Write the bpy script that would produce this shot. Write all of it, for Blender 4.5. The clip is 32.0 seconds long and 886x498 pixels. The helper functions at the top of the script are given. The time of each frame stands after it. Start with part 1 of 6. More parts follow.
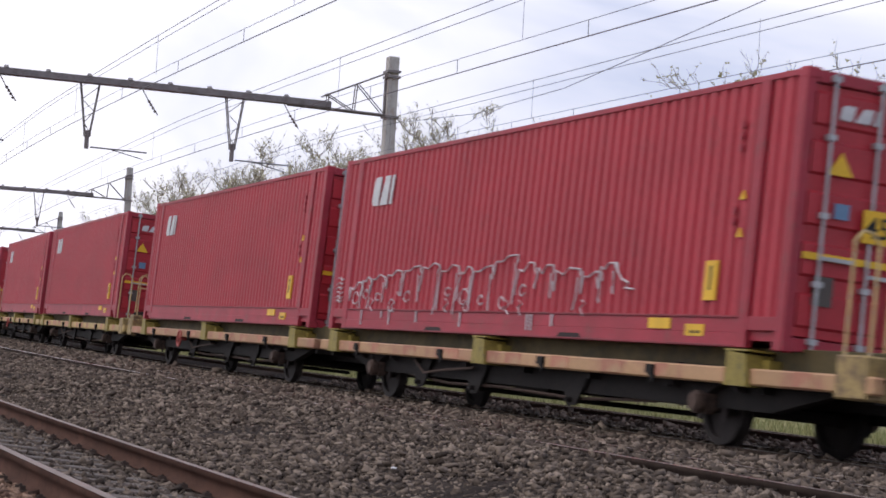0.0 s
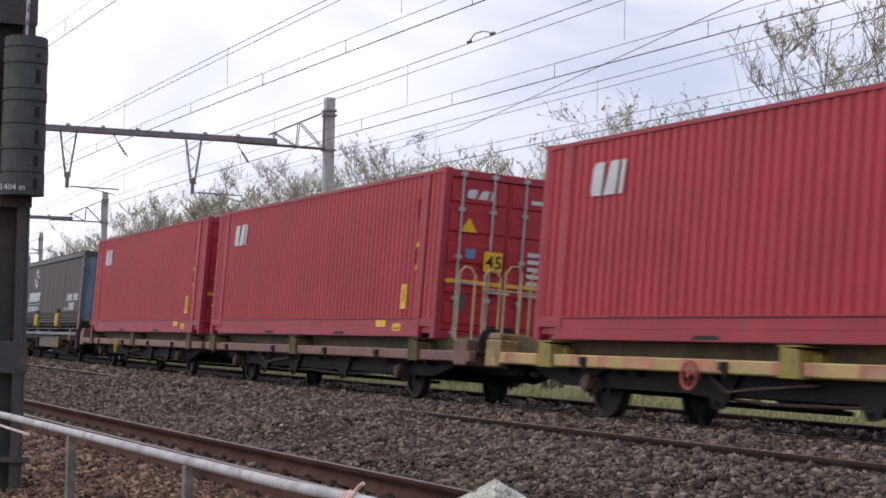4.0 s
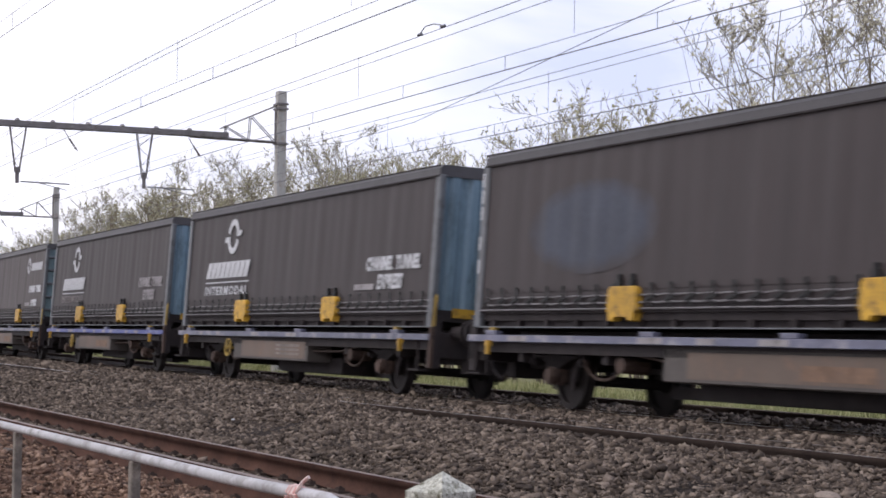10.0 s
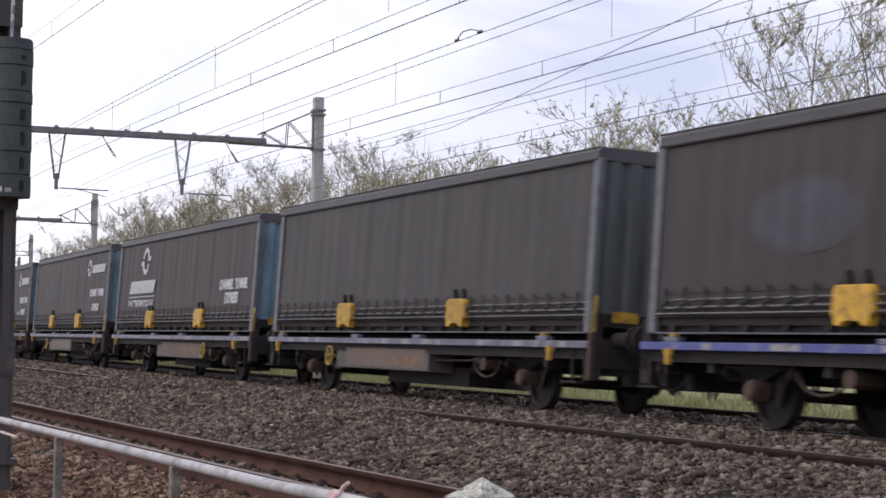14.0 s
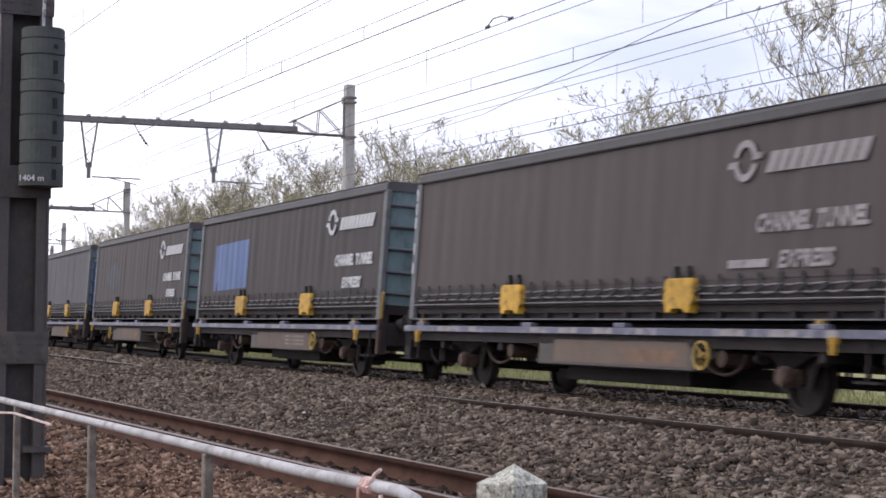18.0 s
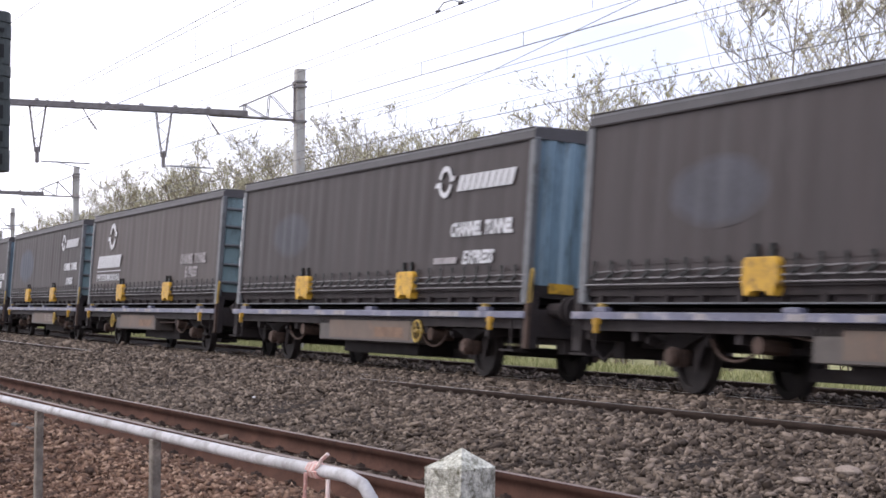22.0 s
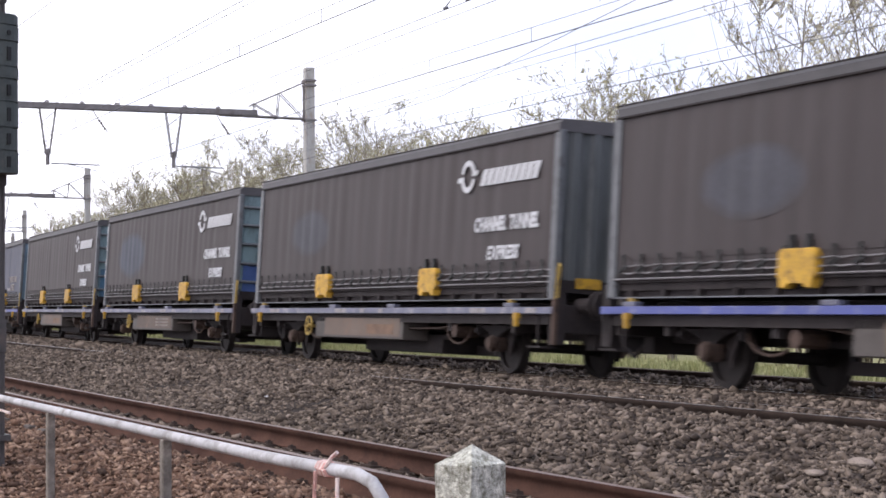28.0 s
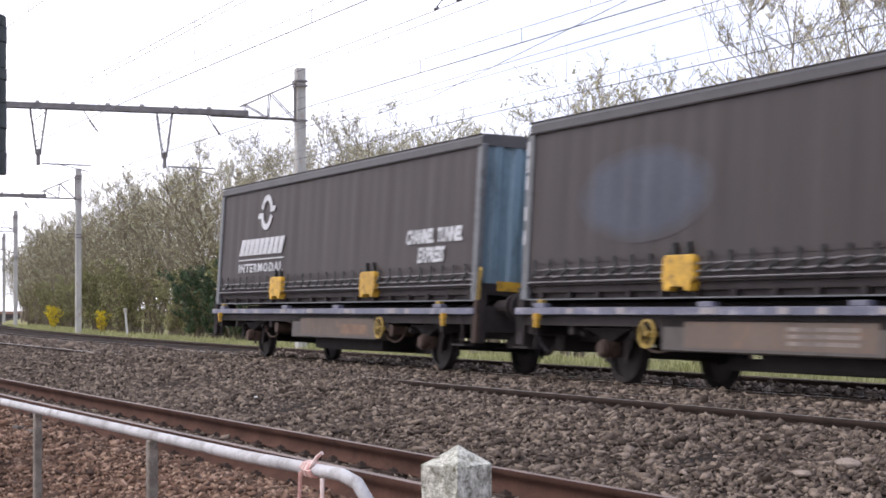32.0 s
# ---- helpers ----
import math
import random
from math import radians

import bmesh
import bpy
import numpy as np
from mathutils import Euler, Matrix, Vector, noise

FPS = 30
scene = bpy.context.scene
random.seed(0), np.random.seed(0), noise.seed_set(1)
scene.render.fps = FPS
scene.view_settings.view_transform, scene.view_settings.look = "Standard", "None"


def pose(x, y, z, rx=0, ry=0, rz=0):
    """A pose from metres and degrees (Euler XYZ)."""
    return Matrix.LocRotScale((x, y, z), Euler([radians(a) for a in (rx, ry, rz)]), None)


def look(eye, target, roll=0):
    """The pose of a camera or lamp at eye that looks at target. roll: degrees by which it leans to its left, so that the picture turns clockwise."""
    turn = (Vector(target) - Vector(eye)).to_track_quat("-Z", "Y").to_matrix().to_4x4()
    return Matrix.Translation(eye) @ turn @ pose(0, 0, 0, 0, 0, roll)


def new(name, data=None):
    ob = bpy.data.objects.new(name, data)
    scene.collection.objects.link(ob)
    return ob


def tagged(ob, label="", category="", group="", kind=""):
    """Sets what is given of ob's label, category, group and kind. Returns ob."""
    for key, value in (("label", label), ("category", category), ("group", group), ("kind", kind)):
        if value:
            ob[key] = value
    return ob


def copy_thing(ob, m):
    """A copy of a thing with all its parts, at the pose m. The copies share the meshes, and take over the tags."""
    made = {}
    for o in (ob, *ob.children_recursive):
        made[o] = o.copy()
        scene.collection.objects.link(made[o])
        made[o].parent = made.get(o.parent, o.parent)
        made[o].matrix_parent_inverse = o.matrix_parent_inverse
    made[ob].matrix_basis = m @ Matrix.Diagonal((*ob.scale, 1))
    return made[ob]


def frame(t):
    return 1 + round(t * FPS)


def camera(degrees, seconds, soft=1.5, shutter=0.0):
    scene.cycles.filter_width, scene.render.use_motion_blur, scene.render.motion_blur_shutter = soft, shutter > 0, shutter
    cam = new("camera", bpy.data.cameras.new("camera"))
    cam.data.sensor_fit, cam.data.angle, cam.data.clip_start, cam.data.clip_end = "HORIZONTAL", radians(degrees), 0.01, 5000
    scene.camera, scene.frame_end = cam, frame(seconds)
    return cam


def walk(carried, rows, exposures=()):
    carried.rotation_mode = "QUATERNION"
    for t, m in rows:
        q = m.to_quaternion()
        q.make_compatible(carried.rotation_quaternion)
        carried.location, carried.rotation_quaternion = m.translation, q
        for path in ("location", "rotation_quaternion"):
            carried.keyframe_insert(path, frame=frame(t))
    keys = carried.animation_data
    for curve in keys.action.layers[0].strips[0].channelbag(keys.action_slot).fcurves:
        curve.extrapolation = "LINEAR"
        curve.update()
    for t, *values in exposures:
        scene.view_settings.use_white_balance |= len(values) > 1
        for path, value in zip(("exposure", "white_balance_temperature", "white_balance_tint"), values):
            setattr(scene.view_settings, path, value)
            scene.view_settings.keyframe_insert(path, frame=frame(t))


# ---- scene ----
# The camera and its walk. Eye height 1.6 m above the path beside the line.
CURVE_R, LINE_Y = 824.77, 13.236     # radius of the curve and distance of the train's track from the eye
CANT = 0.0641                        # tilt of the canted tracks, radians
RAIL_Z = 0.509                       # rail level at the middle of the train's track
PATH = [
    (0.0, -7.481, 1.909, 1.549, 92.891, -3.210, 65.111),
    (0.5, -7.230, 1.850, 1.560, 92.600, -3.120, 64.880),
    (1.0, -7.096, 1.841, 1.571, 92.744, -3.167, 64.438),
    (1.5, -6.309, 1.673, 1.544, 93.191, -2.981, 64.096),
    (2.0, -5.172, 1.391, 1.544, 93.386, -2.849, 63.964),
    (2.5, -4.160, 1.131, 1.566, 93.447, -2.426, 63.916),
    (3.0, -0.958, 0.230, 1.598, 93.182, -1.540, 64.779),
    (3.5, -0.015, -0.033, 1.600, 93.005, -1.225, 64.747),
    (5.5, -0.015, -0.031, 1.600, 92.723, -1.253, 63.793),
    (6.0, -0.014, -0.028, 1.600, 92.752, -0.949, 63.772),
    (6.5, -0.017, -0.034, 1.600, 92.936, -1.102, 63.717),
    (7.0, -0.013, -0.027, 1.600, 93.144, -1.052, 63.838),
    (7.5, -0.014, -0.028, 1.600, 93.252, -0.917, 63.929),
    (8.0, -0.013, -0.026, 1.600, 93.070, -0.873, 63.976),
    (8.5, -0.009, -0.017, 1.600, 92.699, -0.909, 63.622),
    (9.0, -0.003, -0.007, 1.600, 92.297, -0.761, 62.265),
    (9.5, -0.001, -0.001, 1.600, 92.249, -0.692, 61.839),
    (10.0, -0.000, -0.000, 1.600, 92.712, -0.700, 63.058),
    (10.5, 0.001, 0.002, 1.600, 92.968, -0.771, 63.536),
    (11.0, -0.004, -0.008, 1.600, 93.212, -0.776, 63.762),
    (11.5, -0.010, -0.020, 1.600, 93.344, -0.934, 63.879),
    (12.0, -0.010, -0.020, 1.600, 93.373, -0.991, 63.938),
    (12.5, -0.012, -0.025, 1.600, 93.271, -1.040, 63.888),
    (13.0, -0.009, -0.019, 1.600, 93.092, -0.877, 63.968),
    (13.5, -0.008, -0.016, 1.600, 93.026, -0.900, 63.970),
    (14.0, -0.004, -0.008, 1.600, 92.874, -0.651, 64.263),
    (14.5, -0.004, -0.009, 1.600, 92.787, -0.512, 64.521),
    (16.5, -0.005, -0.012, 1.600, 92.415, -0.404, 65.583),
    (17.0, -0.003, -0.007, 1.600, 92.448, -0.382, 65.544),
    (17.5, -0.005, -0.010, 1.600, 92.473, -0.500, 65.356),
    (18.0, -0.003, -0.007, 1.600, 92.447, -0.494, 65.293),
    (18.5, -0.003, -0.006, 1.600, 92.372, -0.495, 65.220),
    (19.0, 0.001, 0.003, 1.600, 92.323, -0.343, 65.204),
    (19.5, 0.001, 0.003, 1.600, 92.207, -0.484, 65.077),
    (20.0, 0.003, 0.007, 1.600, 92.128, -0.503, 64.903),
    (20.5, 0.005, 0.010, 1.600, 92.027, -0.523, 64.728),
    (21.0, 0.004, 0.008, 1.600, 91.978, -0.528, 64.381),
    (21.5, 0.004, 0.008, 1.600, 91.950, -0.500, 64.076),
    (22.0, 0.004, 0.008, 1.600, 91.951, -0.341, 63.724),
    (22.5, 0.006, 0.012, 1.600, 91.958, -0.150, 63.502),
    (23.0, 0.009, 0.017, 1.600, 91.901, 0.081, 63.412),
    (23.5, 0.009, 0.019, 1.600, 91.919, 0.093, 63.484),
    (24.0, 0.013, 0.026, 1.600, 91.894, 0.348, 63.637),
    (24.5, 0.012, 0.024, 1.600, 91.883, 0.489, 63.819),
    (25.0, 0.009, 0.019, 1.600, 91.903, 0.555, 64.022),
    (25.5, 0.011, 0.023, 1.600, 91.868, 0.566, 64.289),
    (27.5, 0.011, 0.024, 1.600, 91.796, 0.349, 64.282),
    (28.0, 0.012, 0.025, 1.600, 91.850, 0.380, 64.132),
    (28.5, 0.009, 0.019, 1.600, 91.931, 0.248, 63.920),
    (29.0, 0.009, 0.019, 1.600, 92.036, 0.165, 63.787),
    (29.5, 0.007, 0.013, 1.600, 92.079, 0.137, 63.698),
    (30.0, 0.007, 0.015, 1.600, 92.024, 0.172, 63.767),
    (30.5, 0.006, 0.012, 1.600, 91.961, 0.090, 63.818),
    (31.0, 0.009, 0.018, 1.600, 91.978, 0.157, 64.027),
    (31.5, 0.009, 0.018, 1.600, 91.940, 0.083, 64.116),
    (32.0, 0.023, 0.046, 1.600, 91.867, 0.356, 63.864),
]

cam = camera(28.21, 32.0, soft=1.68, shutter=0.22)
walk(cam, [(t, pose(*row)) for t, *row in PATH],
     [(0.0, -0.36), (1.0, -0.22), (2.5, -0.28), (3.5, -0.38), (6.0, -0.34), (9.0, -0.34), (10.0, -0.17), (11.0, -0.28), (12.0, -0.36), (14.0, -0.3), (17.0, -0.1), (19.0, -0.02), (21.0, 0.14), (25.0, 0.3), (28.0, 0.25), (32.0, 0.28)])

# Light: bright overcast sky with thin cloud and a soft high sun from behind the camera.
world = bpy.data.worlds.new("world")
scene.world = world
world.use_nodes = True
wn, wl = world.node_tree.nodes, world.node_tree.links
sky = wn.new("ShaderNodeTexSky")
sky.sky_type, sky.sun_disc = "NISHITA", False
sky.sun_elevation, sky.sun_rotation = radians(48), radians(200)
sky.air_density, sky.dust_density = 1.0, 2.0
cloud = wn.new("ShaderNodeTexNoise")
cloud.inputs["Scale"].default_value, cloud.inputs["Detail"].default_value = 4.5, 6.0
cloud.inputs["Distortion"].default_value = 0.5
# thicker cloud one way, thinning to pale blue the other way
wco, wdot = wn.new("ShaderNodeTexCoord"), wn.new("ShaderNodeVectorMath")
wdot.operation = "DOT_PRODUCT"
wdot.inputs[1].default_value = (-0.42, -0.91, -0.35)
wl.new(wco.outputs["Generated"], wdot.inputs[0])
wband = wn.new("ShaderNodeMapping")            # clouds drawn out into level bands
wband.inputs["Scale"].default_value = (1.0, 1.0, 2.6)
wl.new(wco.outputs["Generated"], wband.inputs["Vector"])
wl.new(wband.outputs["Vector"], cloud.inputs["Vector"])
thick, cover = wn.new("ShaderNodeMath"), wn.new("ShaderNodeMath")
thick.operation = cover.operation = "MULTIPLY_ADD"
thick.inputs[1].default_value, thick.inputs[2].default_value = 1.5, -0.25
cover.inputs[1].default_value = 2.2
amount = wn.new("ShaderNodeMapRange")
amount.inputs["From Min"].default_value, amount.inputs["To Min"].default_value = 0.15, 0.0
wl.new(wdot.outputs["Value"], thick.inputs[0])
wl.new(cloud.outputs["Fac"], cover.inputs[0])
wl.new(thick.outputs[0], cover.inputs[2])
wl.new(cover.outputs[0], amount.inputs["Value"])
smix = wn.new("ShaderNodeMix")
smix.data_type = "RGBA"
smix.inputs["B"].default_value = (11.9, 11.8, 13.1, 1)
wl.new(amount.outputs["Result"], smix.inputs["Factor"])
haze = wn.new("ShaderNodeMix")                  # thin high cloud veils the blue
haze.data_type = "RGBA"
haze.inputs["Factor"].default_value = 0.85
haze.inputs["B"].default_value = (7.7, 8.2, 10.6, 1)
wl.new(sky.outputs["Color"], haze.inputs["A"])
wl.new(haze.outputs["Result"], smix.inputs["A"])
wl.new(smix.outputs["Result"], wn["Background"].inputs["Color"])
wn["Background"].inputs["Strength"].default_value = 0.12
sun_data = bpy.data.lights.new("sun", "SUN")
sun_data.energy, sun_data.angle, sun_data.color = 1.0, radians(14), (1.0, 0.95, 0.88)
sun = new("sun", sun_data)
sun.matrix_world = look((-20, -40, 60), (0, 0, 0))


# ---- materials ----
def surface(name, col, rough=0.7, metal=0.0, vary=0.25, scale=3.0, grain=60.0, bump=0.15, dirt=None, dirt_amount=0.4, piece=0.0,
            stretch=(1, 1, 1), dist=0.01):
    """A painted, metal or stone surface with stains at two scales, fine relief and, if wanted, a dirt colour."""
    m = bpy.data.materials.new(name)
    m.use_nodes = True
    n, l = m.node_tree.nodes, m.node_tree.links
    b = n["Principled BSDF"]
    co = n.new("ShaderNodeTexCoord")
    mp = n.new("ShaderNodeMapping")
    mp.inputs["Scale"].default_value = stretch
    l.new(co.outputs["Object"], mp.inputs["Vector"])
    big, small = n.new("ShaderNodeTexNoise"), n.new("ShaderNodeTexNoise")
    for tex, sc in ((big, scale), (small, grain)):
        tex.inputs["Scale"].default_value, tex.inputs["Detail"].default_value = sc, 5.0
        l.new(mp.outputs["Vector"], tex.inputs["Vector"])
    add = n.new("ShaderNodeMath")
    add.operation = "MULTIPLY_ADD"
    add.inputs[1].default_value = 0.45
    l.new(small.outputs["Fac"], add.inputs[0])
    l.new(big.outputs["Fac"], add.inputs[2])
    last = add.outputs[0]
    if piece:
        info = n.new("ShaderNodeObjectInfo")
        more = n.new("ShaderNodeMath")
        more.operation = "MULTIPLY_ADD"
        more.inputs[1].default_value = piece
        l.new(info.outputs["Random"], more.inputs[0])
        l.new(last, more.inputs[2])
        last = more.outputs[0]
    span = n.new("ShaderNodeMapRange")
    span.inputs["From Min"].default_value, span.inputs["From Max"].default_value = 0.45, 1.0 + piece
    span.inputs["To Min"].default_value, span.inputs["To Max"].default_value = 1 - vary, 1 + vary
    l.new(last, span.inputs["Value"])
    mul = n.new("ShaderNodeMix")
    mul.data_type, mul.blend_type = "RGBA", "MULTIPLY"
    mul.inputs["Factor"].default_value = 1.0
    mul.inputs["A"].default_value = (*col, 1)
    l.new(span.outputs["Result"], mul.inputs["B"])
    out = mul.outputs["Result"]
    if dirt:
        stain = n.new("ShaderNodeTexNoise")
        stain.inputs["Scale"].default_value, stain.inputs["Detail"].default_value = scale * 2.3, 8.0
        stain.inputs["Roughness"].default_value = 0.7
        l.new(mp.outputs["Vector"], stain.inputs["Vector"])
        edge = n.new("ShaderNodeMapRange")
        edge.inputs["From Min"].default_value = 0.64 - 0.3 * dirt_amount
        edge.inputs["From Max"].default_value = 0.80 - 0.2 * dirt_amount
        l.new(stain.outputs["Fac"], edge.inputs["Value"])
        mix = n.new("ShaderNodeMix")
        mix.data_type = "RGBA"
        mix.inputs["B"].default_value = (*dirt, 1)
        l.new(edge.outputs["Result"], mix.inputs["Factor"])
        l.new(out, mix.inputs["A"])
        out = mix.outputs["Result"]
    l.new(out, b.inputs["Base Color"])
    b.inputs["Roughness"].default_value, b.inputs["Metallic"].default_value = rough, metal
    if rough >= 0.9:
        b.inputs["Specular IOR Level"].default_value = 0.1
    if bump:
        bp = n.new("ShaderNodeBump")
        bp.inputs["Strength"].default_value, bp.inputs["Distance"].default_value = bump, dist
        l.new(small.outputs["Fac"], bp.inputs["Height"])
        l.new(bp.outputs["Normal"], b.inputs["Normal"])
    return m


def stony(name, dark, mid, pale, rough=0.9, glow=0.0):
    """Loose stones: each island its own shade."""
    m = bpy.data.materials.new(name)
    m.use_nodes = True
    n, l = m.node_tree.nodes, m.node_tree.links
    geo, ramp = n.new("ShaderNodeNewGeometry"), n.new("ShaderNodeValToRGB")
    ramp.color_ramp.elements[0].color, ramp.color_ramp.elements[1].color = (*dark, 1), (*pale, 1)
    e = ramp.color_ramp.elements.new(0.6)
    e.color = (*mid, 1)
    l.new(geo.outputs["Random Per Island"], ramp.inputs["Fac"])
    co, tex = n.new("ShaderNodeTexCoord"), n.new("ShaderNodeTexNoise")
    tex.inputs["Scale"].default_value, tex.inputs["Detail"].default_value = 45.0, 4.0
    l.new(co.outputs["Object"], tex.inputs["Vector"])
    span = n.new("ShaderNodeMapRange")
    span.inputs["To Min"].default_value, span.inputs["To Max"].default_value = 0.55, 1.45
    l.new(tex.outputs["Fac"], span.inputs["Value"])
    mul = n.new("ShaderNodeMix")
    mul.data_type, mul.blend_type = "RGBA", "MULTIPLY"
    mul.inputs["Factor"].default_value = 1.0
    l.new(ramp.outputs["Color"], mul.inputs["A"])
    l.new(span.outputs["Result"], mul.inputs["B"])
    l.new(mul.outputs["Result"], n["Principled BSDF"].inputs["Base Color"])
    n["Principled BSDF"].inputs["Roughness"].default_value = rough
    n["Principled BSDF"].inputs["Specular IOR Level"].default_value = 0.2
    if glow:      # thin leaves let light through
        thin, both = n.new("ShaderNodeBsdfTranslucent"), n.new("ShaderNodeMixShader")
        both.inputs["Fac"].default_value = glow
        l.new(mul.outputs["Result"], thin.inputs["Color"])
        l.new(n["Principled BSDF"].outputs["BSDF"], both.inputs[1])
        l.new(thin.outputs["BSDF"], both.inputs[2])
        l.new(both.outputs["Shader"], n["Material Output"].inputs["Surface"])
    return m


def worn_patch(name, col, under, rx, rz):
    """A painted patch worn through to the cloth at its rim."""
    m = surface(name, col, 0.6, 0, 0.25, 1.2, 18, 0.05)
    n, l = m.node_tree.nodes, m.node_tree.links
    co, mp, grad = n.new("ShaderNodeTexCoord"), n.new("ShaderNodeMapping"), n.new("ShaderNodeTexGradient")
    grad.gradient_type = "SPHERICAL"
    mp.inputs["Scale"].default_value = (1 / rx, 0.0, 1 / rz)
    l.new(co.outputs["Object"], mp.inputs["Vector"])
    l.new(mp.outputs["Vector"], grad.inputs["Vector"])
    tex = n.new("ShaderNodeTexNoise")
    tex.inputs["Scale"].default_value, tex.inputs["Detail"].default_value = 3.0, 5.0
    l.new(co.outputs["Object"], tex.inputs["Vector"])
    add = n.new("ShaderNodeMath")
    add.operation = "MULTIPLY_ADD"
    add.inputs[1].default_value = 0.35
    l.new(tex.outputs["Fac"], add.inputs[0])
    l.new(grad.outputs["Fac"], add.inputs[2])
    span = n.new("ShaderNodeMapRange")
    span.inputs["From Min"].default_value, span.inputs["From Max"].default_value = 0.16, 0.48
    span.inputs["To Max"].default_value = 0.92
    l.new(add.outputs[0], span.inputs["Value"])
    b = n["Principled BSDF"]
    paint = b.inputs["Base Color"].links[0].from_socket
    mix = n.new("ShaderNodeMix")
    mix.data_type = "RGBA"
    mix.inputs["A"].default_value = (*under, 1)
    l.new(paint, mix.inputs["B"])
    l.new(span.outputs["Result"], mix.inputs["Factor"])
    l.new(mix.outputs["Result"], b.inputs["Base Color"])
    return m


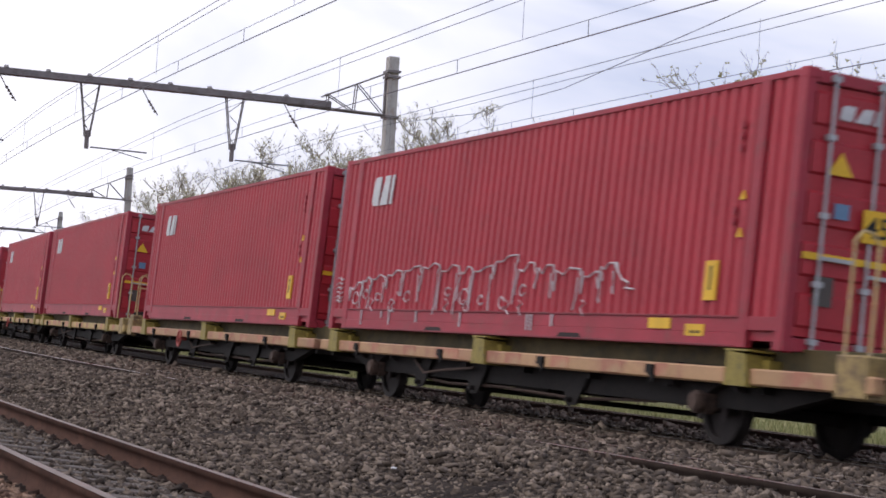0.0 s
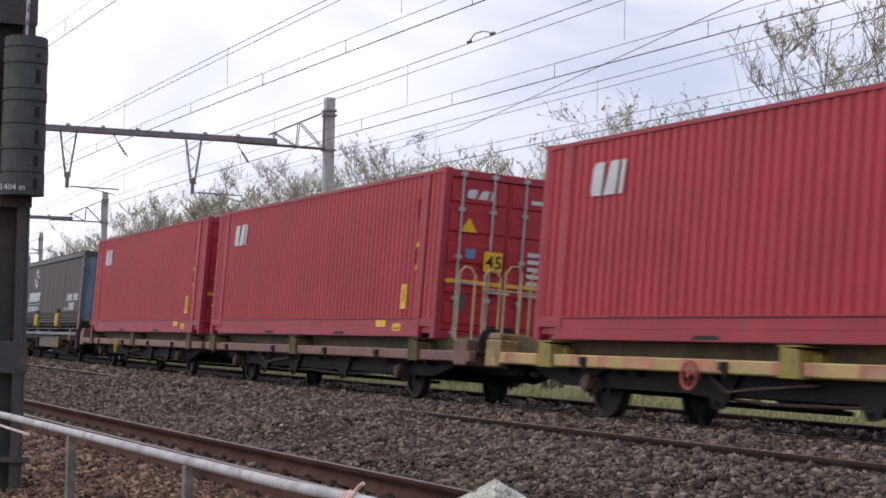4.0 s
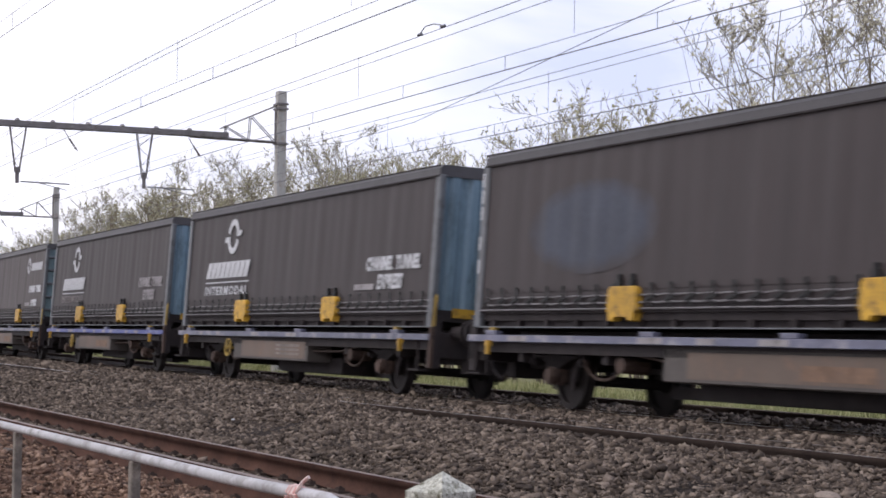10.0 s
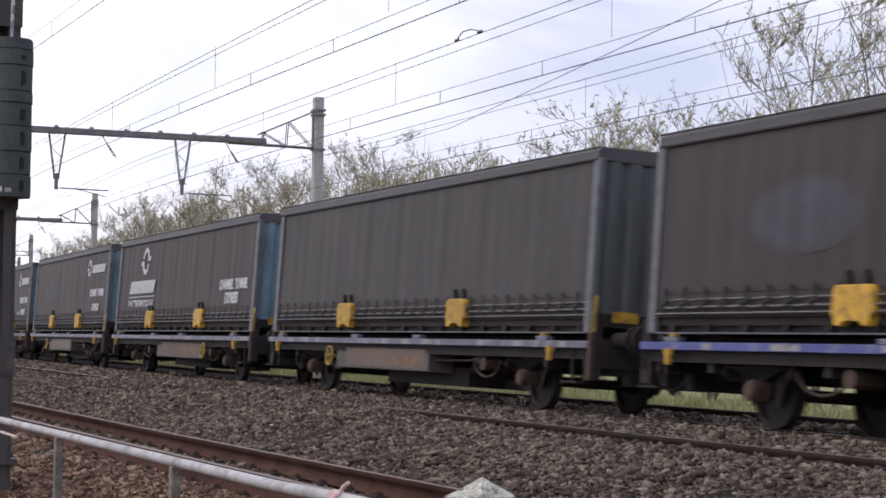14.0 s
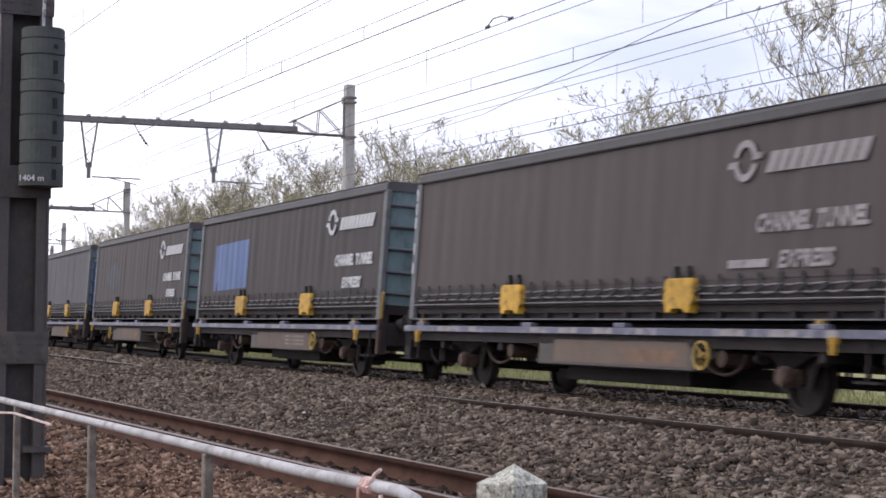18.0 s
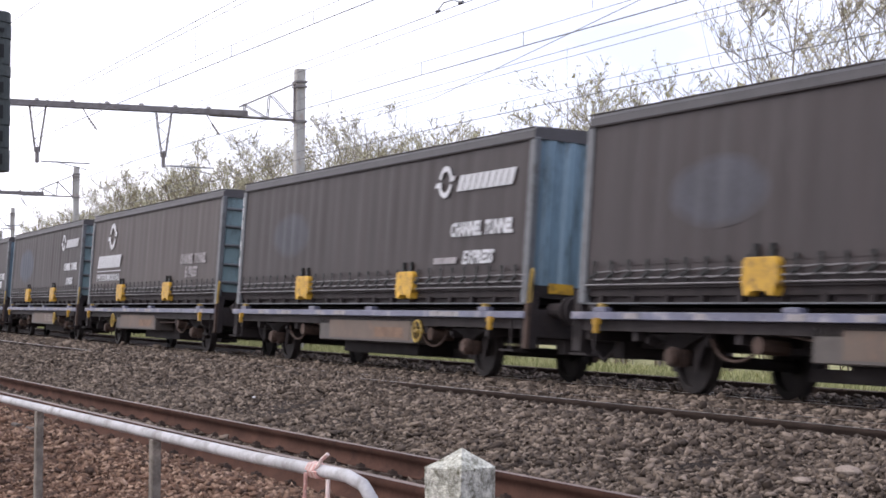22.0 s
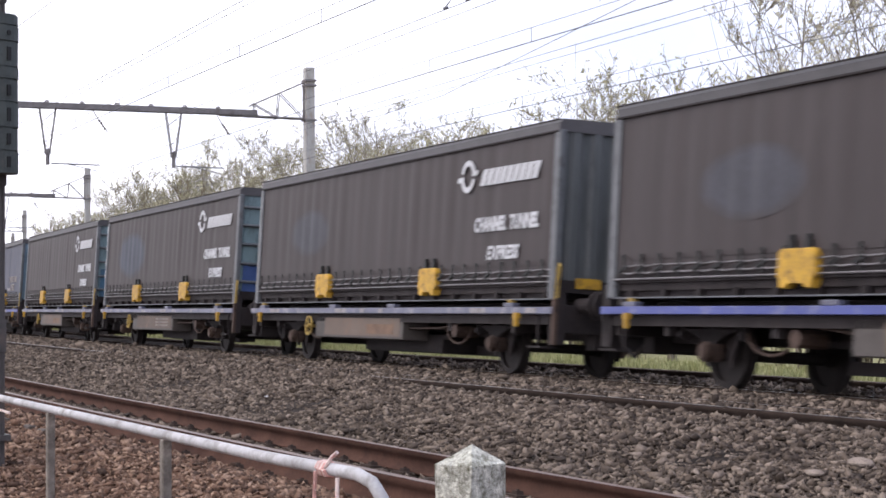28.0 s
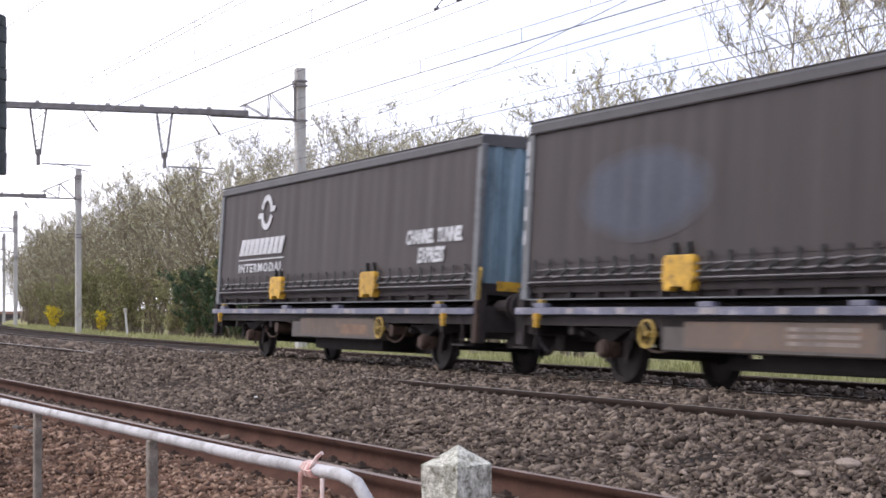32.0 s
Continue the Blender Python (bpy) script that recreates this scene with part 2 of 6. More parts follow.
M = {
    "red": surface("container_red", (0.38, 0.019, 0.037), 0.5, 0, 0.22, 0.7, 14, 0.05, (0.27, 0.030, 0.038), 0.25, 0.12),
    "red_dark": surface("container_red_shut", (0.37, 0.020, 0.032), 0.5, 0, 0.2, 1.5, 20, 0.05),
    "red_rail": surface("rail_red", (0.32, 0.022, 0.042), 0.55, 0, 0.25, 1.2, 25, 0.08, (0.20, 0.05, 0.05), 0.35),
    "red_edge": surface("shadow_red_edge", (0.20, 0.016, 0.028), 0.6, 0, 0.3, 2.0, 25, 0.08, (0.10, 0.03, 0.03), 0.4),
    # upright streaks mix grime with pleat shading put into the cloth colour
    "curtain": surface("dark_curtain", (0.0385, 0.0282, 0.0280), 0.6, 0, 0.30, 2.4, 22, 0.1, (0.058, 0.047, 0.048), 0.22, 0.25, (1, 1, 0.14)),
    "curtain_worn": surface("worn_curtain", (0.064, 0.049, 0.046), 0.6, 0, 0.25, 2.4, 22, 0.1, (0.082, 0.068, 0.067), 0.25, 0.25, (1, 1, 0.14)),
    "curtain_blue": surface("faded_curtain", (0.064, 0.068, 0.098), 0.6, 0, 0.25, 0.8, 18, 0.1, (0.092, 0.088, 0.105), 0.35),
    "curtain_grey": surface("grey_curtain", (0.060, 0.058, 0.062), 0.6, 0, 0.25, 0.8, 18, 0.1, (0.095, 0.095, 0.105), 0.3),
    "curtain_smeared": surface("smeared_curtain", (0.047, 0.040, 0.041), 0.6, 0, 0.3, 0.7, 18, 0.1, (0.068, 0.066, 0.075), 0.32, 0.2, (1, 1, 0.6)),
    "patch": worn_patch("faded_patch", (0.050, 0.058, 0.084), (0.0385, 0.0282, 0.028), 1.75, 0.66),
    "patch_small": worn_patch("faint_patch", (0.053, 0.053, 0.067), (0.0385, 0.0282, 0.028), 1.17, 0.48),
    "lash": surface("lashing_grey", (0.20, 0.185, 0.19), 0.35, 0.2, 0.35, 6, 40, 0.1, (0.04, 0.036, 0.036), 0.5, 0.2),
    "hand": surface("tan_tube_paint", (0.50, 0.36, 0.16), 0.55, 0, 0.25, 4, 30, 0.05, (0.34, 0.30, 0.26), 0.45),
    "olive_dark": surface("dark_olive_beam", (0.088, 0.068, 0.030), 0.7, 0, 0.35, 2, 30, 0.1, (0.04, 0.035, 0.025), 0.5),
    "patch_blue": surface("blue_patch", (0.055, 0.11, 0.27), 0.5, 0, 0.2, 1.0, 12, 0.05, (0.09, 0.12, 0.22), 0.3),
    "roof": surface("body_roof", (0.066, 0.060, 0.064), 0.5, 0, 0.3, 1.5, 30, 0.1, (0.04, 0.038, 0.038), 0.4, 0.2),
    "end_blue": surface("end_blue", (0.18, 0.265, 0.335), 0.5, 0, 0.35, 1.2, 20, 0.1, (0.06, 0.085, 0.10), 0.45, 0.3, (1, 1, 0.3)),
    "end_slate": surface("end_grimy_grey", (0.080, 0.084, 0.088), 0.55, 0, 0.35, 1.4, 20, 0.1, (0.05, 0.052, 0.055), 0.45, 0.3, (1, 1, 0.3)),
    "end_grey": surface("end_grey_blue", (0.16, 0.225, 0.245), 0.55, 0, 0.35, 1.4, 20, 0.1, (0.06, 0.075, 0.08), 0.45, 0.3, (1, 1, 0.4)),
    "end_panel": surface("end_panel_blue", (0.05, 0.09, 0.24), 0.5, 0, 0.3, 1.4, 20, 0.1),
    "panel_teal": surface("end_panel_teal", (0.06, 0.135, 0.22), 0.5, 0, 0.3, 1.4, 20, 0.1, (0.05, 0.07, 0.09), 0.4),
    "white_ghost": surface("worn_off_marking", (0.215, 0.188, 0.180), 0.6, 0, 0.25, 2.0, 30, 0.03, (0.12, 0.11, 0.115), 0.4),
    "post": surface("body_post", (0.13, 0.135, 0.145), 0.5, 0, 0.3, 2, 30, 0.1, (0.05, 0.045, 0.045), 0.45, 0.2),
    "white": surface("white_marking", (0.56, 0.56, 0.58), 0.6, 0, 0.25, 2.0, 30, 0.03, (0.30, 0.285, 0.285), 0.3),
    "white_faded": surface("faded_marking", (0.30, 0.275, 0.28), 0.6, 0, 0.25, 2.0, 30, 0.03, (0.10, 0.09, 0.09), 0.4),
    "worn_marks": surface("worn_box_marks", (0.21, 0.175, 0.155), 0.7, 0, 0.4, 3.0, 30, 0.03, (0.11, 0.09, 0.08), 0.5),
    "yellow": surface("yellow_paint", (0.56, 0.32, 0.03), 0.55, 0, 0.3, 3, 30, 0.1, (0.17, 0.095, 0.03), 0.6, 0.5),
    "sill_blue": surface("sill_blue_paint", (0.12, 0.122, 0.175), 0.5, 0, 0.4, 1.4, 15, 0.1, (0.36, 0.34, 0.36), 0.42, 0.3, (1, 1, 1)),
    "sill_tan": surface("sill_tan_paint", (0.42, 0.25, 0.13), 0.6, 0, 0.3, 0.8, 15, 0.1, (0.32, 0.13, 0.09), 0.6, 0.3),
    "sill_yellow": surface("sill_yellow_paint", (0.46, 0.32, 0.12), 0.6, 0, 0.3, 0.8, 15, 0.1, (0.30, 0.22, 0.12), 0.5, 0.3),
    "sill_brown": surface("sill_brown_paint", (0.20, 0.105, 0.085), 0.65, 0, 0.35, 0.8, 15, 0.1, (0.11, 0.065, 0.055), 0.6, 0.3),
    "sill_bright": surface("sill_bright_blue_paint", (0.07, 0.085, 0.27), 0.5, 0, 0.3, 0.9, 15, 0.1, (0.26, 0.26, 0.34), 0.35, 0.3),
    "olive": surface("olive_paint", (0.26, 0.20, 0.04), 0.6, 0, 0.35, 3, 30, 0.1, (0.10, 0.08, 0.03), 0.5),
    "olive_worn": surface("worn_platform_paint", (0.30, 0.215, 0.085), 0.65, 0, 0.35, 3, 30, 0.15, (0.11, 0.065, 0.045), 0.68),
    # darker copy of the oily iron, standing for shade under the container wagons
    "shade_black": surface("shaded_iron", (0.016, 0.0135, 0.0132), 0.75, 0.1, 0.4, 3, 40, 0.2, (0.026, 0.019, 0.017), 0.4),
    "grime": surface("oily_iron", (0.033, 0.0268, 0.0276), 0.75, 0.1, 0.4, 3, 40, 0.2, (0.045, 0.033, 0.030), 0.4),
    "axle": surface("rusty_axle_box", (0.088, 0.058, 0.047), 0.7, 0.2, 0.4, 4, 40, 0.2, (0.035, 0.026, 0.025), 0.5, 0.7),
    "tyre": surface("wheel_steel", (0.030, 0.0245, 0.0240), 0.7, 0.2, 0.35, 5, 40, 0.1, (0.045, 0.033, 0.028), 0.3),
    "crate": surface("grey_box", (0.088, 0.074, 0.067), 0.6, 0, 0.3, 1.0, 20, 0.1, (0.06, 0.05, 0.045), 0.5, 0.3),
    "steel": surface("galvanised", (0.40, 0.41, 0.43), 0.45, 0.5, 0.25, 4, 40, 0.1, (0.25, 0.22, 0.2), 0.3),
    "rail_head": surface("rail_brown", (0.088, 0.046, 0.035), 0.92, 0.0, 0.35, 2.0, 40, 0.15, (0.055, 0.031, 0.025), 0.45),
    "rail_dark": surface("rail_dark_brown", (0.060, 0.043, 0.036), 0.92, 0.0, 0.35, 2.0, 40, 0.15, (0.040, 0.030, 0.026), 0.45),
    "rail_top": surface("rail_running_top", (0.15, 0.095, 0.073), 0.5, 0.2, 0.25, 2.0, 40, 0.05, (0.09, 0.055, 0.042), 0.4),
    "rail_bright": surface("rail_polished_top", (0.34, 0.31, 0.29), 0.30, 0.7, 0.2, 2.0, 40, 0.03, (0.16, 0.12, 0.10), 0.3),
    "sleeper": surface("timber_sleeper", (0.085, 0.066, 0.055), 0.85, 0, 0.35, 4, 50, 0.3, (0.05, 0.04, 0.035), 0.4, 0.3),
    # bed coloured dark to stand for shade in the gaps between stones
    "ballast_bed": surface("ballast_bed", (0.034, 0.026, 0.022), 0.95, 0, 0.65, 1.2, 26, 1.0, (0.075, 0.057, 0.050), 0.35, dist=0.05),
    "grass": surface("verge_grass", (0.335, 0.315, 0.160), 0.95, 0, 0.5, 2.5, 25, 0.8, (0.22, 0.22, 0.11), 0.5, dist=0.05),
    "stone": stony("ballast_stone", (0.044, 0.033, 0.027), (0.127, 0.097, 0.076), (0.262, 0.206, 0.164)),
    "stone_brown": stony("brown_ballast_stone", (0.060, 0.038, 0.029), (0.175, 0.103, 0.071), (0.36, 0.245, 0.178)),
    "brown_bed": surface("brown_ballast_bed", (0.12, 0.066, 0.043), 0.95, 0, 0.5, 1.5, 30, 0.8, (0.09, 0.055, 0.042), 0.4, dist=0.04),
    "concrete": surface("mast_concrete", (0.46, 0.45, 0.43), 0.85, 0, 0.3, 2.5, 30, 0.3, (0.30, 0.22, 0.17), 0.42, 0, (1, 1, 0.35)),
    "old_concrete": surface("lichen_concrete", (0.62, 0.61, 0.54), 0.9, 0, 0.6, 11, 90, 1.0, (0.10, 0.095, 0.06), 0.70),
    "lattice": surface("painted_lattice_steel", (0.20, 0.185, 0.185), 0.6, 0.2, 0.3, 3, 30, 0.1, (0.11, 0.08, 0.07), 0.4),
    "column": surface("dark_painted_steel", (0.070, 0.064, 0.063), 0.6, 0.1, 0.35, 1.6, 30, 0.1, (0.125, 0.095, 0.082), 0.45),
    "weight": surface("cast_iron_weight", (0.060, 0.070, 0.066), 0.65, 0.1, 0.3, 5, 50, 0.15, (0.09, 0.09, 0.08), 0.35),
    "barrier": surface("white_tube_paint", (0.44, 0.43, 0.44), 0.65, 0, 0.3, 3, 60, 0.1, (0.20, 0.18, 0.165), 0.5),
    "barrier_post": surface("grey_post_paint", (0.20, 0.175, 0.15), 0.8, 0, 0.45, 9, 60, 0.4, (0.10, 0.08, 0.065), 0.55),
    "tape": surface("faded_tape", (0.72, 0.60, 0.56), 0.5, 0, 0.3, 8, 30, 0.05, (0.50, 0.16, 0.12), 0.35),
    "tape_red": surface("faded_red_tape", (0.62, 0.34, 0.30), 0.5, 0, 0.3, 8, 30, 0.05, (0.72, 0.62, 0.58), 0.45),
    "wire": surface("catenary_wire", (0.17, 0.17, 0.19), 0.5, 0.5, 0.2, 5, 40, 0.0),
    "insulator": surface("brown_insulator", (0.10, 0.07, 0.06), 0.3, 0, 0.2, 5, 40, 0.0),
    "bark": surface("bark", (0.175, 0.145, 0.110), 0.9, 0, 0.35, 3, 20, 0.3),
    "bark_pale": surface("pale_bark", (0.25, 0.215, 0.172), 0.9, 0, 0.35, 3, 20, 0.3),
    "leaf": stony("spring_leaf", (0.25, 0.23, 0.12), (0.51, 0.48, 0.30), (0.87, 0.83, 0.66), 0.6, 0.5),
    "leaf_pale": stony("pale_new_leaf", (0.42, 0.38, 0.26), (0.70, 0.66, 0.52), (0.92, 0.89, 0.80), 0.6, 0.6),
    "leaf_green": stony("green_leaf", (0.12, 0.13, 0.05), (0.27, 0.27, 0.13), (0.52, 0.49, 0.29), 0.6, 0.45),
    "leaf_dark": stony("ivy_leaf", (0.030, 0.052, 0.026), (0.055, 0.095, 0.045), (0.11, 0.16, 0.08), 0.4),
    "blossom": stony("yellow_blossom", (0.55, 0.42, 0.02), (0.80, 0.64, 0.03), (0.90, 0.76, 0.08), 0.6, 0.4),
    "blade": stony("grass_blade", (0.20, 0.22, 0.09), (0.36, 0.37, 0.18), (0.55, 0.52, 0.30), 0.8),
    "loose": surface("loose_stone_tan", (0.27, 0.22, 0.185), 0.9, 0, 0.4, 12, 60, 0.5, (0.15, 0.12, 0.10), 0.4),
    "wheel_yellow": surface("dull_yellow", (0.40, 0.27, 0.06), 0.6, 0, 0.3, 6, 40, 0.1, (0.12, 0.08, 0.04), 0.5),
    "orange": surface("warning_yellow", (0.70, 0.42, 0.02), 0.5, 0, 0.15, 3, 30, 0.03),
    "black": surface("black_paint", (0.02, 0.02, 0.02), 0.5, 0, 0.2, 3, 30, 0.03),
    "decal": surface("blue_decal", (0.12, 0.22, 0.36), 0.5, 0, 0.15, 3, 30, 0.03),
    "red_wheel": surface("red_handwheel", (0.35, 0.06, 0.05), 0.5, 0, 0.2, 3, 30, 0.03),
}

for key in ("grime", "shade_black", "tyre", "black", "axle", "olive_dark"):      # weak specular keeps sky reflection off these parts, so they stay dark
    M[key].node_tree.nodes["Principled BSDF"].inputs["Specular IOR Level"].default_value = 0.25

# ---- building helpers ----


def on_curve(s, d, z=0.0):
    """A place s metres along the curve (towards the way the train goes) and d metres from the train's track towards the viewer."""
    a = s / CURVE_R
    return Vector(((CURVE_R + d) * math.sin(a), LINE_Y + CURVE_R - (CURVE_R + d) * math.cos(a), z))


def stand(s, d, z=0.0, turn=0.0):
    """An upright pose on the curve: x along the line, y away from the viewer."""
    return Matrix.Translation(on_curve(s, d, z)) @ Matrix.Rotation(s / CURVE_R + radians(turn), 4, "Z")


def ride(s):
    """The pose of a vehicle on the canted track."""
    return stand(s, 0, RAIL_Z) @ Matrix.Rotation(-CANT, 4, "X")


def box(bm, x0, x1, y0, y1, z0, z1, m=None):
    vs = [bm.verts.new((x, y, z)) for x in (x0, x1) for y in (y0, y1) for z in (z0, z1)]
    for f in ((0, 1, 3, 2), (4, 6, 7, 5), (0, 4, 5, 1), (2, 3, 7, 6), (0, 2, 6, 4), (1, 5, 7, 3)):
        bm.faces.new([vs[i] for i in f])
    if m is not None:
        bmesh.ops.transform(bm, matrix=m, verts=vs)
    return vs


def bar(bm, a, b, r, n=6, r2=None, caps=True):
    """A round bar from a to b."""
    a, b = Vector(a), Vector(b)
    way = b - a
    q = way.to_track_quat("Z", "Y")
    r2 = r if r2 is None else r2
    rings = []
    for p, rr in ((a, r), (b, r2)):
        rings.append([bm.verts.new(p + q @ Vector((rr * math.cos(2 * math.pi * i / n), rr * math.sin(2 * math.pi * i / n), 0))) for i in range(n)])
    for i in range(n):
        j = (i + 1) % n
        bm.faces.new((rings[0][i], rings[0][j], rings[1][j], rings[1][i]))
    if caps:
        bm.faces.new(rings[0][::-1])
        bm.faces.new(rings[1])


def tube(bm, pts, r, n=8):
    """A bent tube along points."""
    pts = [Vector(p) for p in pts]
    rings = []
    for i, p in enumerate(pts):
        way = (pts[min(i + 1, len(pts) - 1)] - pts[max(i - 1, 0)])
        q = way.to_track_quat("Z", "Y")
        rings.append([bm.verts.new(p + q @ Vector((r * math.cos(2 * math.pi * k / n), r * math.sin(2 * math.pi * k / n), 0))) for k in range(n)])
    for a, b in zip(rings, rings[1:]):
        for k in range(n):
            bm.faces.new((a[k], a[(k + 1) % n], b[(k + 1) % n], b[k]))
    bm.faces.new(rings[0][::-1])
    bm.faces.new(rings[-1])


def prism(bm, outline, y0, y1):
    """An outline in x and z, pushed from y0 to y1."""
    a = [bm.verts.new((x, y0, z)) for x, z in outline]
    b = [bm.verts.new((x, y1, z)) for x, z in outline]
    bm.faces.new(a)
    bm.faces.new(b[::-1])
    for i in range(len(a)):
        j = (i + 1) % len(a)
        bm.faces.new((a[j], a[i], b[i], b[j]))


def disc(bm, c, r, y0, y1, n=20, hole=0.0):
    """A disc or ring standing upright, its axle along y."""
    cx, cz = c
    ring = lambda rr, y: [bm.verts.new((cx + rr * math.cos(2 * math.pi * i / n), y, cz + rr * math.sin(2 * math.pi * i / n))) for i in range(n)]
    a, b = ring(r, y0), ring(r, y1)
    if hole:
        c0, c1 = ring(hole, y0), ring(hole, y1)
    for i in range(n):
        j = (i + 1) % n
        bm.faces.new((a[i], b[i], b[j], a[j]))
        if hole:
            bm.faces.new((c0[j], c1[j], c1[i], c0[i]))
            bm.faces.new((a[i], a[j], c0[j], c0[i]))
            bm.faces.new((b[j], b[i], c1[i], c1[j]))
    if not hole:
        bm.faces.new(a)
        bm.faces.new(b[::-1])


def mesh_of(bm, material, bevel=0.0, smooth=False):
    if bevel:
        bmesh.ops.bevel(bm, geom=list(bm.edges), offset=bevel, segments=1, affect="EDGES")
    bmesh.ops.recalc_face_normals(bm, faces=bm.faces)
    me = bpy.data.meshes.new("mesh")
    bm.to_mesh(me)
    bm.free()
    me.materials.append(material)
    if smooth:
        me.polygons.foreach_set("use_smooth", [True] * len(me.polygons))
    return me


def part(name, shape, material, parent, label="", bevel=0.0, smooth=False, at=None):
    """Links a bmesh or a finished mesh as one object under a thing or part."""
    me = shape if isinstance(shape, bpy.types.Mesh) else mesh_of(shape, material, bevel, smooth)
    ob = new(name, me)
    ob.parent = parent
    if at is not None:
        ob.matrix_basis = at
    if label:
        ob["label"] = label
    return ob


def raw_mesh(verts, faces, material):
    """A large mesh from arrays; faces all of one length."""
    verts, faces = np.asarray(verts, np.float32), np.asarray(faces, np.int32)
    me = bpy.data.meshes.new("mesh")
    k = faces.shape[1]
    me.vertices.add(len(verts))
    me.vertices.foreach_set("co", verts.ravel())
    me.loops.add(faces.size)
    me.loops.foreach_set("vertex_index", faces.ravel())
    me.polygons.add(len(faces))
    me.polygons.foreach_set("loop_start", np.arange(0, faces.size, k, dtype=np.int32))
    me.update(calc_edges=True)
    me.validate()
    me.materials.append(material)
    return me


STORE = {}


def kept(key, make):
    """Makes a mesh once and shares it afterwards."""
    if key not in STORE:
        STORE[key] = make()
    return STORE[key]


def lettering(text, height, material, shear=0.0, width=None, bold=0.012, spread=1.0):
    """Flat raised letters in the x-z plane, facing the viewer; origin at their lower left."""
    def make():
        cu = bpy.data.curves.new("letters", "FONT")
        cu.body, cu.size, cu.extrude, cu.shear, cu.offset = text, height * 1.42, 0.004, shear, bold * height
        cu.space_character = spread
        cu.resolution_u = 2
        ob = bpy.data.objects.new("letters", cu)
        scene.collection.objects.link(ob)
        bpy.context.view_layer.update()
        me = bpy.data.meshes.new_from_object(ob.evaluated_get(bpy.context.evaluated_depsgraph_get()))
        bpy.data.objects.remove(ob)
        co = np.array([v.co for v in me.vertices])
        wide = np.ptp(co[:, 0])
        if width:
            me.transform(Matrix.Diagonal((width / wide, 1, 1, 1)))
        me.transform(Matrix.Rotation(radians(90), 4, "X"))
        me.materials.clear()
        me.materials.append(material)
        return me
    return kept(("text", text, height, shear, width, material.name, bold), make)


def thing(name, label, category, group="", kind=""):
    return tagged(new(name), label, category, group, kind)

# ---- the ground, as one sheet that follows the curve ----
PROFILE = [(-900, -0.4), (-60, -0.1), (-14, 0.10), (-8, 0.20), (-6.2, 0.24), (-5.3, 0.27), (-4.9, 0.29), (-4.5, 0.30), (-2.7, 0.40), (-2.2, 0.39),
           (-1.3, 0.38), (-0.9, 0.39), (0.7, 0.50), (1.3, 0.525), (2.4, 0.57), (2.8, 0.572), (3.3, 0.575), (4.1, 0.595), (4.4, 0.605), (4.75, 0.622), (5.0, 0.612), (5.4, 0.57),
           (6.7, 0.39), (7.3, 0.335), (7.7, 0.335), (8.0, 0.350), (9.0, 0.435), (9.16, 0.455), (9.32, 0.505), (9.6, 0.53), (9.85, 0.525), (10.1, 0.47), (10.8, 0.36), (12.0, 0.26), (13.3, 0.08), (16.0, 0.0), (900, 0.0)]
PD, PZ = np.array([a for a, b in PROFILE]), np.array([b for a, b in PROFILE])


def level(s, d):
    """Height of the ballast and ground; heaped over the middle track's rail for a stretch."""
    s, d = np.asarray(s, float), np.asarray(d, float)
    z = np.interp(d, PD, PZ)
    heap = np.clip((s + 37) / 5, 0, 1) * np.clip((-18.7 - s) / 2.2, 0, 1)
    z = z + 0.09 * heap * np.clip(1 - np.abs(d - 4.65) / 0.6, 0, 1)
    wob = 0.022 * np.sin(s * 0.9 + d * 1.3) + 0.02 * np.sin(s * 0.37 - d * 2.1) + 0.014 * np.sin(s * 2.3 + 1.7 * d)
    return z + wob * np.clip((np.abs(d - 6.0) < 1.3) * 1.0 + (d > 9.7) * 0.8, 0, 1)


def bend(s, d, z):
    a = np.asarray(s) / CURVE_R
    d = np.asarray(d)
    return np.stack([(CURVE_R + d) * np.sin(a), LINE_Y + CURVE_R - (CURVE_R + d) * np.cos(a), np.asarray(z) + 0 * a], -1)


def strip(name, s_list, d_list, material, lift=0.0, label="", category="ground"):
    ss, dd = np.meshgrid(np.array(s_list, float), np.array(d_list, float), indexing="ij")
    v = bend(ss.ravel(), dd.ravel(), level(ss.ravel(), dd.ravel()) + lift)
    n, k = ss.shape
    i = np.arange((n - 1) * k).reshape(n - 1, k)[:, :-1].ravel()
    f = np.stack([i, i + k, i + k + 1, i + 1], -1)
    ob = new(name, raw_mesh(v, f, material))
    ob.data.polygons.foreach_set("use_smooth", [True] * len(ob.data.polygons))
    return tagged(ob, label, category, kind="structure")


S_LONG = list(np.linspace(-1000, -160, 30)) + list(np.linspace(-150, 60, 211)) + list(np.linspace(70, 800, 26))
strip("ground", S_LONG, [-800, -300, -120, -60, -30, -20, -14, -11, -8, -6.9, -6.2, -5.6, -5.3], M["grass"],
      label="rough pale green grass verge beside the railway")
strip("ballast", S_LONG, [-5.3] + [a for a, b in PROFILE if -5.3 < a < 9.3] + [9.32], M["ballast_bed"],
      label="grey-brown crushed stone ballast bed, dark for shade between stones")
strip("brown_ballast", S_LONG, [9.32, 9.6, 9.85, 10.1, 10.4, 10.8, 11.4, 12.0, 12.6, 13.3, 14.5, 16, 25, 60, 200, 800], M["brown_bed"],
      label="rust-brown stony ground beside the track")

